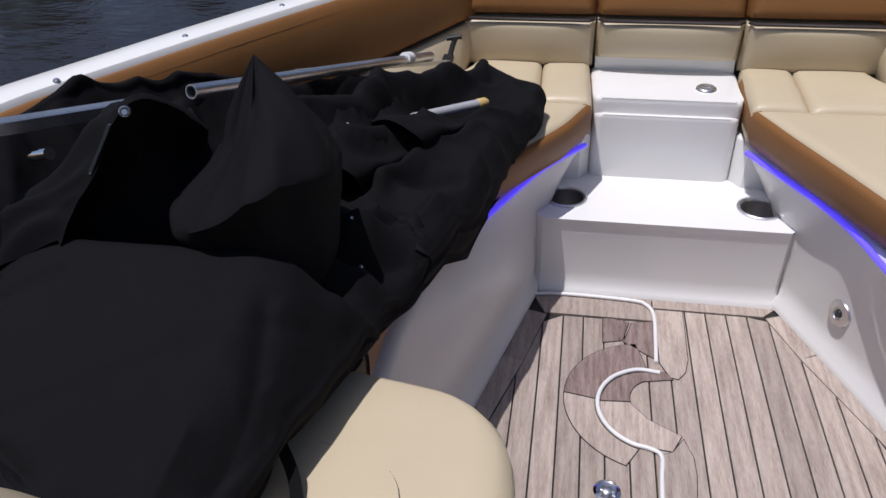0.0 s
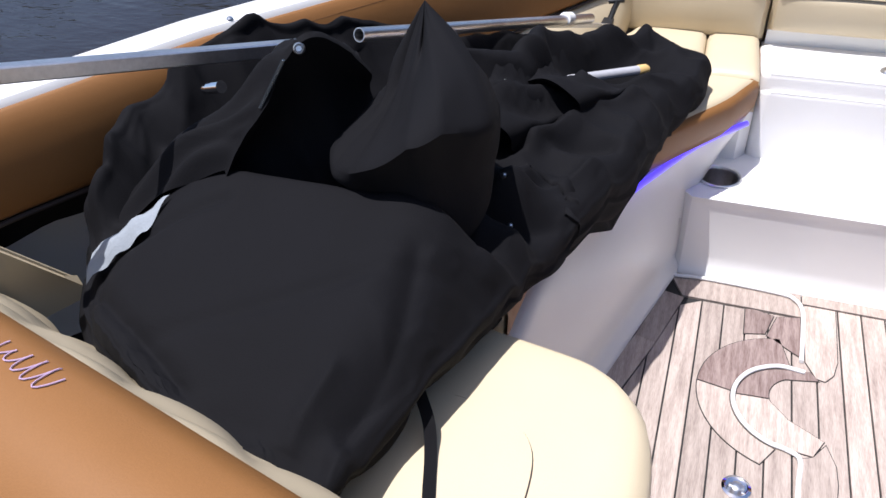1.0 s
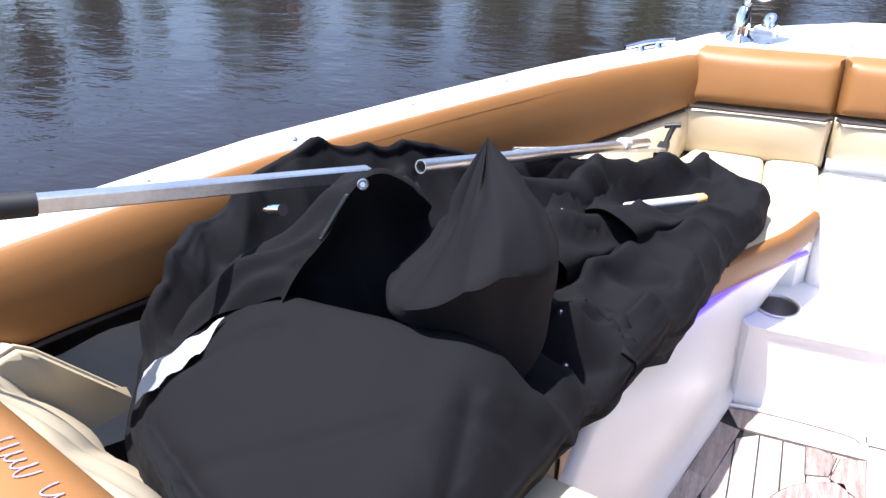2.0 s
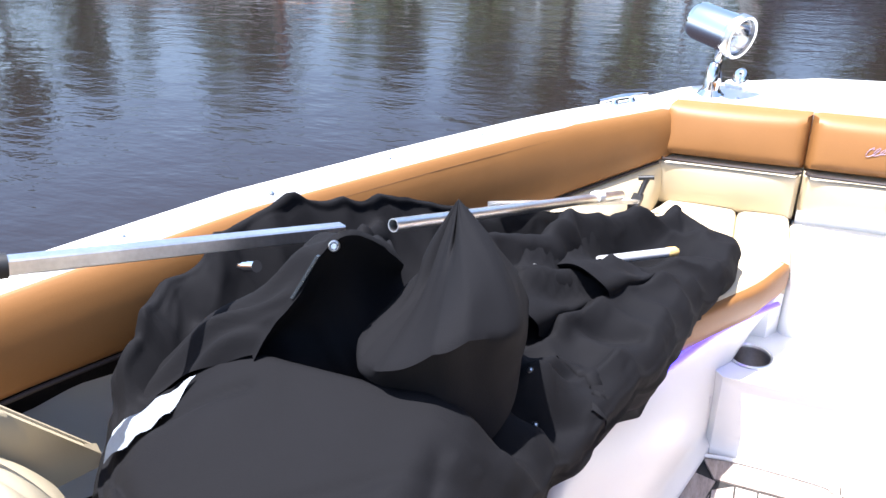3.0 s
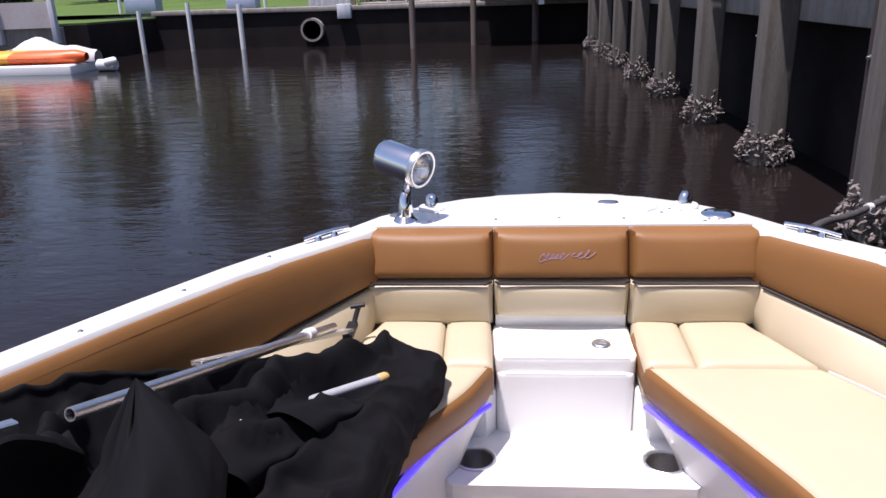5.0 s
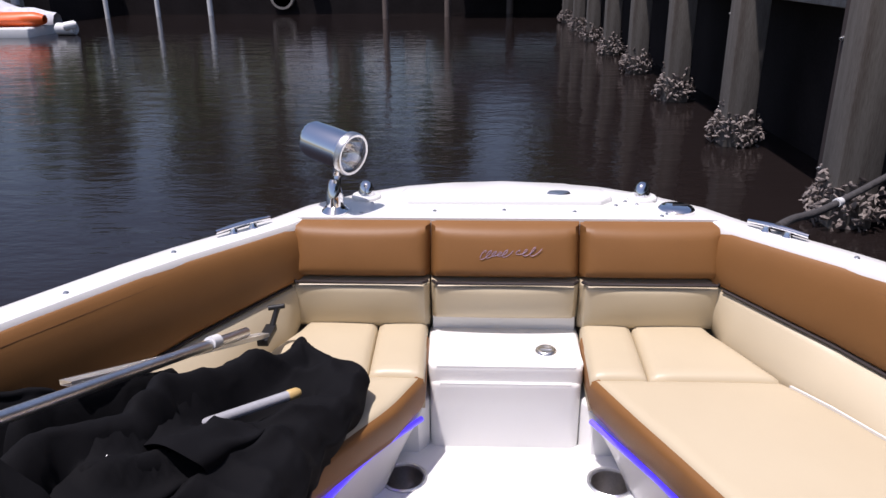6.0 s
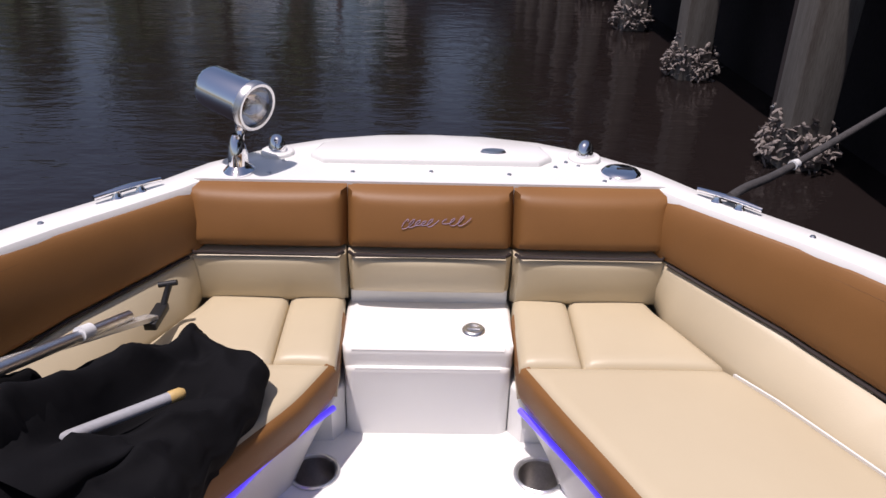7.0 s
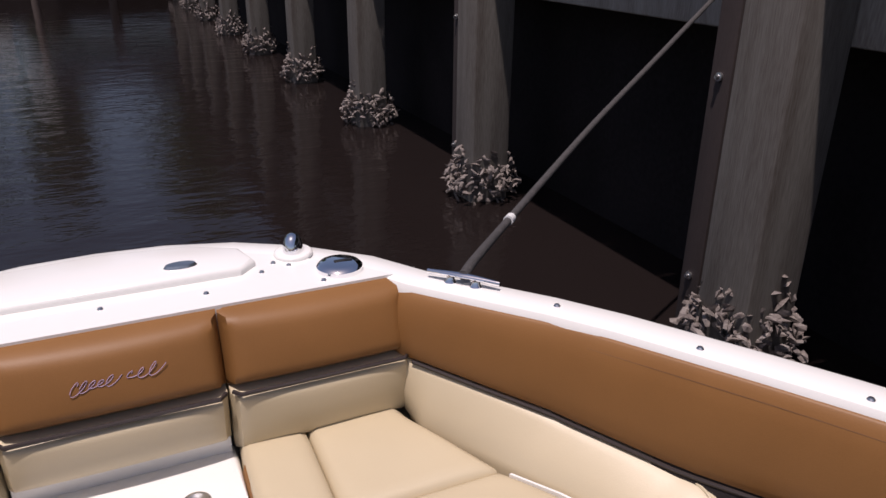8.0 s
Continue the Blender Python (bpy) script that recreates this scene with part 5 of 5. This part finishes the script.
for k in range(7):
    part("board", box(-6.5 + 0.2 * k, -6.31 + 0.2 * k, 25.9, 25.94, 0.60, 1.62 + 0.02 * (k % 2), 0.006), FENCE, sf)
part("post", box(-5.09, -4.95, 25.9, 26.04, 0.5, 1.75), TIMBER, sf)
part("box", box(-5.45, -5.0, 25.3, 25.6, 0.30, 0.75, 0.02), FENCE, sf, "pale electric box")
bb = finish("dock_box", box(-9.3, -8.3, 25.9, 26.5, 0.70, 1.02, 0.03), BLUEGREY)
tagged(bb, "blue-grey dock box on the sea wall", "dock box")
bb2 = finish("dock_box", box(-13.0, -11.9, 26.3, 26.9, 0.62, 1.1, 0.03), BLUEGREY)
tagged(bb2, "blue-grey dock box at the wall's corner", "dock box")

pp = thing("drain_pipe", "concrete storm drain pipe in the sea wall", "drain pipe")
part("ring", lathe([(0.30, 0.0), (0.37, 0.0), (0.37, -0.5), (0.30, -0.5)], 28, pose(-6.3, 25.2, -0.02, 90, 0, 0)), CONCRETE, pp)
part("bore", lathe([(0.0, -0.3), (0.298, -0.3), (0.298, 0.0)], 28, pose(-6.3, 25.2, -0.02, 90, 0, 0)), RUBBER, pp, "dark bore")

for x, y, top, w, mat, lab in [(-11.4, 23.9, 0.75, 0.07, WHITE, "slim white mooring post"), (-10.1, 24.6, 0.95, 0.07, WHITE, "slim white mooring post"), (-8.6, 25.1, 0.85, 0.085, WHITE, "slim white mooring post"), (-14.1, 20.3, 0.75, 0.08, WHITE, "slim white mooring post"),
                               (-2.8, 23.4, 2.2, 0.09, TIMBER, "dark timber mooring pile"), (-1.0, 24.0, 1.3, 0.09, TIMBER, "dark timber mooring pile"), (0.92, 25.2, 0.95, 0.11, TIMBER, "dark timber mooring pile"), (3.1, 25.2, 0.95, 0.11, TIMBER, "dark timber mooring pile"), (-13.2, 18.3, 3.2, 0.15, TIMBER, "tall red-brown timber pile")]:
    q = finish("mooring_post", tube([(x, y, WATER_Z - 1), (x, y, top)], w, 12), mat)
    tagged(q, lab, "post", "mooring posts")

ter = finish("terrace", box(-4.9, 8, 26.1, 31, 0.60, 0.74), CONCRETE, smooth=False)
tagged(ter, "pale concrete terrace behind the sea wall", "terrace", kind="structure")
pw = finish("pool_wall", join(box(-4.8, 3, 30.2, 30.5, 0.74, 1.15), box(-4.8, 3, 30.1, 30.6, 1.15, 1.35)), BRICK, smooth=False)
tagged(pw, "low brick wall with a teal band", "low wall", kind="structure")
pt = finish("pool_edge", box(-4.8, 3, 30.05, 30.1, 1.16, 1.34), TEALPAINT, smooth=False)
tagged(pt, "teal painted pool edge", "pool edge", kind="structure")


def deck_chair(x, y):
    e = thing("garden_chair", "white slatted garden chair on the terrace", "chair", "terrace chairs", at=(x, y, 0.74))
    for k in range(5):
        part("back_slat", box(-0.27 + 0.11 * k, -0.18 + 0.11 * k, 0.20, 0.23, 0.25, 0.92 - 0.03 * abs(k - 2), 0.005), WHITE, e)
    part("seat", box(-0.3, 0.3, -0.35, 0.22, 0.30, 0.34, 0.01), WHITE, e)
    for sx in (-0.33, 0.30):
        part("leg", box(sx, sx + 0.05, -0.35, -0.29, 0.0, 0.55, 0.005), WHITE, e)
        part("leg", box(sx, sx + 0.05, 0.15, 0.21, 0.0, 0.52, 0.005), WHITE, e)
        part("armrest", box(sx - 0.03, sx + 0.08, -0.4, 0.25, 0.55, 0.58, 0.008), WHITE, e)
    return e


deck_chair(-3.7, 27.2)
deck_chair(-2.25, 27.2)

# boat on a lift
lb = thing("moored_boat", "navy motorboat with a grey bottom on a lift", "boat")
rows = []
for k in range(21):
    t = k / 20
    x = -0.8 + 7.5 * t
    b = 1.15 * (1 - max(0, (t - 0.55) / 0.45) ** 2 * 0.95)
    keel = 0.72 + 0.35 * max(0, t - 0.6) ** 1.5
    rows.append([(x, 24.2 - b, 1.95 + 0.2 * t), (x, 24.2 - b * 0.97, 1.22 + 0.15 * t), (x, 24.2 - b * 0.9, 1.05 + 0.15 * t), (x, 24.2, keel), (x, 24.2 + b * 0.9, 1.05 + 0.15 * t), (x, 24.2 + b * 0.97, 1.22 + 0.15 * t), (x, 24.2 + b, 1.95 + 0.2 * t)])
part("hull", strip([[r[0], r[1]] for r in rows]), NAVY, lb, "navy hull side")
part("hull", strip([[r[5], r[6]] for r in rows]), NAVY, lb, "navy hull side")
part("bottom", strip([r[1:6] for r in rows]), HULLGREY, lb, "grey hull bottom")
part("deck", strip([[r[0], r[6]] for r in rows]), WHITE, lb, "white deck")
part("outboard", join(box(-1.5, -0.85, 23.95, 24.45, 1.35, 1.95, 0.1, 3), tube([(-1.1, 24.2, 1.4), (-1.35, 24.2, 0.95), (-1.6, 24.2, 0.85)], 0.12, 10, r_end=0.06)), WHITE, lb, "white tilted outboard motor")
for x in (1.0, 3.3):
    part("cradle", join(box(x - 0.08, x + 0.08, 23.2, 25.4, 0.60, 0.72), box(x - 0.05, x + 0.05, 24.1, 24.3, 0.70, 0.95)), ALU, lb, "lift cradle", smooth=False)

# side bank: fence, dock, kayaks
fn = thing("white_fence", "pale panel fence along the side bank", "fence")
fa, fb = Vector((-21.5, 19.6, 0)), Vector((-12.7, 21.4, 0))
for k in range(6):
    p, q = fa.lerp(fb, k / 6), fa.lerp(fb, (k + 0.985) / 6)
    part("panel", strip([[p + Vector((0, 0, 0.42)), p + Vector((0, 0, 1.12))], [q + Vector((0, 0, 0.42)), q + Vector((0, 0, 1.12))], [q + Vector((0, 0.08, 0.42)), q + Vector((0, 0.08, 1.12))], [p + Vector((0, 0.08, 0.42)), p + Vector((0, 0.08, 1.12))]]), PANEL, fn, smooth=False)
    part("post", box(q.x - 0.07, q.x + 0.07, q.y - 0.06, q.y + 0.12, 0.0, 1.45 if k == 5 else 1.2, 0.01), FENCE, fn)
part("footing", prism([(-21.5, 19.7), (-12.7, 21.5), (-12.7, 21.8), (-21.5, 20.0)], WATER_Z - 1, 0.42), CONCRETE, fn, "stained concrete footing")
dkx = thing("wooden_dock", "old dark timber dock beside the fence", "dock")
for k in range(12):
    part("plank", box(-20 + 0.56 * k, -19.47 + 0.56 * k, 17.6, 19.4, 0.02, 0.08, 0.006), TIMBER, dkx)
part("beam", box(-20.2, -13.2, 17.6, 17.75, -0.2, 0.018), TIMBER, dkx)
for x in (-19, -16.5, -14):
    part("post", box(x - 0.1, x + 0.1, 17.7, 17.9, -1.5, 0.018), TIMBER, dkx)


def kayak(x0, x1, y, z, mat, label):
    rows = []
    for k in range(25):
        t = k / 24
        w = 0.36 * math.sin(math.pi * (0.04 + 0.92 * t)) ** 0.55
        rows.append([(x0 + (x1 - x0) * t, y + w * math.cos(a), z + 0.17 * math.sin(a) * min(1, w / 0.2)) for a in [2 * math.pi * i / 12 for i in range(12)]])
    bm = strip(rows, True)
    return part("hull", bm, mat, None, label)


ky = thing("kayak", "bright orange and yellow kayak on a floating dock", "kayak")
o = kayak(-13.3, -10.3, 18.45, -0.17, ORANGE, "orange kayak hull")
o.parent = ky
o = kayak(-13.32, -11.6, 18.43, -0.165, YELLOW, "yellow kayak end")
o.parent = ky
fd = finish("floating_dock", box(-13.9, -10.5, 18.0, 19.3, WATER_Z - 0.1, -0.33, 0.05, 3), WHITE)
tagged(fd, "low white floating dock", "floating dock")
js = thing("jet_ski", "jet ski under a pale grey cover", "jet ski")
rows = []
for k in range(19):
    t = k / 18
    hgt = 0.25 + 0.35 * math.exp(-((t - 0.35) / 0.22) ** 2) + 0.12 * math.exp(-((t - 0.75) / 0.15) ** 2)
    w = 0.5 * math.sin(math.pi * (0.06 + 0.88 * t)) ** 0.5
    rows.append([(-12.7 + 2.4 * t, 19.0 + w * math.cos(a), -0.32 + hgt * math.sin(a) * (1 + 0.05 * math.sin(9 * a + 7 * t))) for a in [math.pi * i / 14 for i in range(15)]])
part("cover", strip(rows), FENCE, js, "pale grey cover", angle=180)
wb = finish("float_buoy", join(cyl(0.14, 0.5, 16, pose(-9.9, 18.6, -0.40, 0, 90, 0), bevel=0.04), cyl(0.10, 0.3, 16, pose(-9.75, 18.5, -0.32, 0, 80, 20), bevel=0.03)), WHITE)
tagged(wb, "white float at the end of the dock", "float")

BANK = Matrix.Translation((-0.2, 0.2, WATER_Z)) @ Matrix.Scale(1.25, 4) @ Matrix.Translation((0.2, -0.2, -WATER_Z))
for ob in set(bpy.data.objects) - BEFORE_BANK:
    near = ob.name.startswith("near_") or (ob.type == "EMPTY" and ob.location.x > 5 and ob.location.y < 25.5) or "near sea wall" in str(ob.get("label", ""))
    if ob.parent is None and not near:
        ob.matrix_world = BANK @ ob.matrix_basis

# ---- teak floor: margin boards, planks and the inlaid curve ----
PITCH, GAP = 0.0565, 0.0022
RIGHT_IN = [(0.309, 1.886), (0.369, 1.728), (0.507, 1.429), (0.555, 1.25), (0.555, -2.2)]
LEFT_IN = [(-0.295, 1.826), (-0.345, 1.62), (-0.40, 1.44), (-0.455, 1.25), (-0.455, -2.2)]


def top_at(x):
    """Where a plank at x meets the margin boards."""
    if x >= 0.309:
        return interp([(p, q) for p, q in RIGHT_IN[:4]], x)
    if x <= -0.295:
        return interp([(p, q) for p, q in LEFT_IN[:4][::-1]], x)
    return 1.886 if x > -0.005 else 1.826


def board(outline, mat=None, z=0.0, thick=0.006, name="plank"):
    bm = bmesh.new()
    lo, hi = [bm.verts.new((x, y, z - thick)) for x, y in outline], [bm.verts.new((x, y, z)) for x, y in outline]
    n = len(lo)
    bm.faces.new(hi)
    for i in range(n):
        bm.faces.new((lo[i], lo[(i + 1) % n], hi[(i + 1) % n], hi[i]))
    return part(name, bm, mat or TEAK, sole, smooth=False)


k = 0
x = -0.475
while x < 0.55:
    a, b = x + GAP, x + PITCH - GAP
    if b > -0.005 > a:
        ya = yb = 1.826
    else:
        ya, yb = top_at(a), top_at(b)
    ya, yb = ya - GAP, yb - GAP
    if x < 0.05:
        cut = 1.135
        board([(a, cut + GAP), (b, cut + GAP), (b, yb), (a, ya)])
        board([(a, -0.3), (b, -0.3), (b, cut - GAP), (a, cut - GAP)])
    else:
        board([(a, -0.3), (b, -0.3), (b, yb), (a, ya)])
    x += PITCH
# margin boards
board([(-0.350, 1.934), (-0.302, 1.834), (0.0, 1.834), (0.0, 1.934)], name="margin_board")
board([(0.004, 1.936), (0.004, 1.892), (0.306, 1.892), (0.350, 1.936)], name="margin_board")
for line_, s in ((RIGHT_IN, 1), (LEFT_IN, -1)):
    for p, q in zip(line_, line_[1:]):
        out = 0.058
        d = Vector((q[0] - p[0], q[1] - p[1])).normalized()
        nx, ny = (-d.y * out, d.x * out)
        if (nx > 0) != (s > 0):
            nx, ny = -nx, -ny
        e0 = s * 0.003
        board([(p[0] + e0, p[1]), (q[0] + e0, q[1]), (q[0] + nx, q[1] + (ny if q[1] > -2 else 0)), (p[0] + nx, p[1] + ny)], name="margin_board", z=-0.0004)


# the inlay: curved boards laid flush, each with a black joint round it
def arc(c, r, a0, a1, n=14):
    return [(c[0] + r * math.cos(radians(a0 + (a1 - a0) * i / n)), c[1] + r * math.sin(radians(a0 + (a1 - a0) * i / n))) for i in range(n + 1)]


def inlay(outline, mat):
    board(outline, CAULK, z=0.0012, name="joint")
    n = len(outline)
    inner = []
    area = sum(outline[i][0] * outline[(i + 1) % n][1] - outline[(i + 1) % n][0] * outline[i][1] for i in range(n))
    for i in range(n):
        a, b, c = Vector(outline[i - 1]), Vector(outline[i]), Vector(outline[(i + 1) % n])
        d1, d2 = (b - a).normalized(), (c - b).normalized()
        n1, n2 = Vector((-d1.y, d1.x)), Vector((-d2.y, d2.x))
        m = (n1 + n2)
        m = m / max(0.3, m.length_squared / 2) if m.length > 1e-6 else n1
        inner.append(tuple(b + m * (0.0022 if area > 0 else -0.0022)))
    board(inner, mat, z=0.0024, name="inlay_board")


C1, C2 = (-0.020, 1.512), (-0.020, 1.492)
inlay(arc(C1, 0.218, 98, 178) + arc(C2, 0.138, 174, 92), WETTEAK)
inlay(arc(C1, 0.218, 178, 252) + arc(C2, 0.138, 255, 174), TEAK)
inlay(arc(C2, 0.128, 88, 176) + arc((0.0, 1.52), 0.072, 190, 120) + [(-0.01, 1.588), (0.04, 1.60), (0.02, 1.628)], WETTEAK)
inlay(arc(C2, 0.128, 176, 268) + [(0.02, 1.36), (0.045, 1.412), (0.015, 1.43), (-0.03, 1.455), (-0.06, 1.49)] + arc((0.0, 1.52), 0.072, 195, 190, 2), TEAK)
inlay([(-0.085, 1.730), (0.0, 1.668), (0.0, 1.83), (-0.06, 1.815)], WETTEAK)
inlay([(-0.085, 1.735), (-0.065, 1.815), (-0.11, 1.828), (-0.14, 1.826), (-0.14, 1.72)], WETTEAK)
inlay([(0.006, 1.66), (0.03, 1.607), (0.052, 1.602), (0.072, 1.63), (0.083, 1.68), (0.086, 1.82), (0.086, 1.884), (0.006, 1.884)], TEAK)
inlay([(-0.012, 1.20), (0.058, 1.20), (0.068, 1.30), (0.066, 1.35), (0.047, 1.407), (0.018, 1.362), (-0.005, 1.35)], TEAK)
# white edging along the curve
edging = thing("edging", "raised white edging strip following the inlaid curve", "edging strip")
part("strip", tube(smooth_path([(-0.36, 1.905, 0.006), (-0.25, 1.918, 0.006), (-0.06, 1.912, 0.006), (-0.015, 1.895, 0.006), (0.003, 1.85, 0.006), (0.002, 1.75, 0.006), (-0.002, 1.655, 0.006)], 8), 0.0055, 10), WHITE, edging)
part("strip", tube(smooth_path([(0.005, 1.618, 0.006), (-0.05, 1.622, 0.006)] + [(x, y, 0.006) for x, y in arc(C2, 0.133, 125, 265, 8)] + [(-0.008, 1.34, 0.006), (-0.012, 1.27, 0.006), (-0.017, 1.15, 0.006)], 6), 0.0055, 10), WHITE, edging)
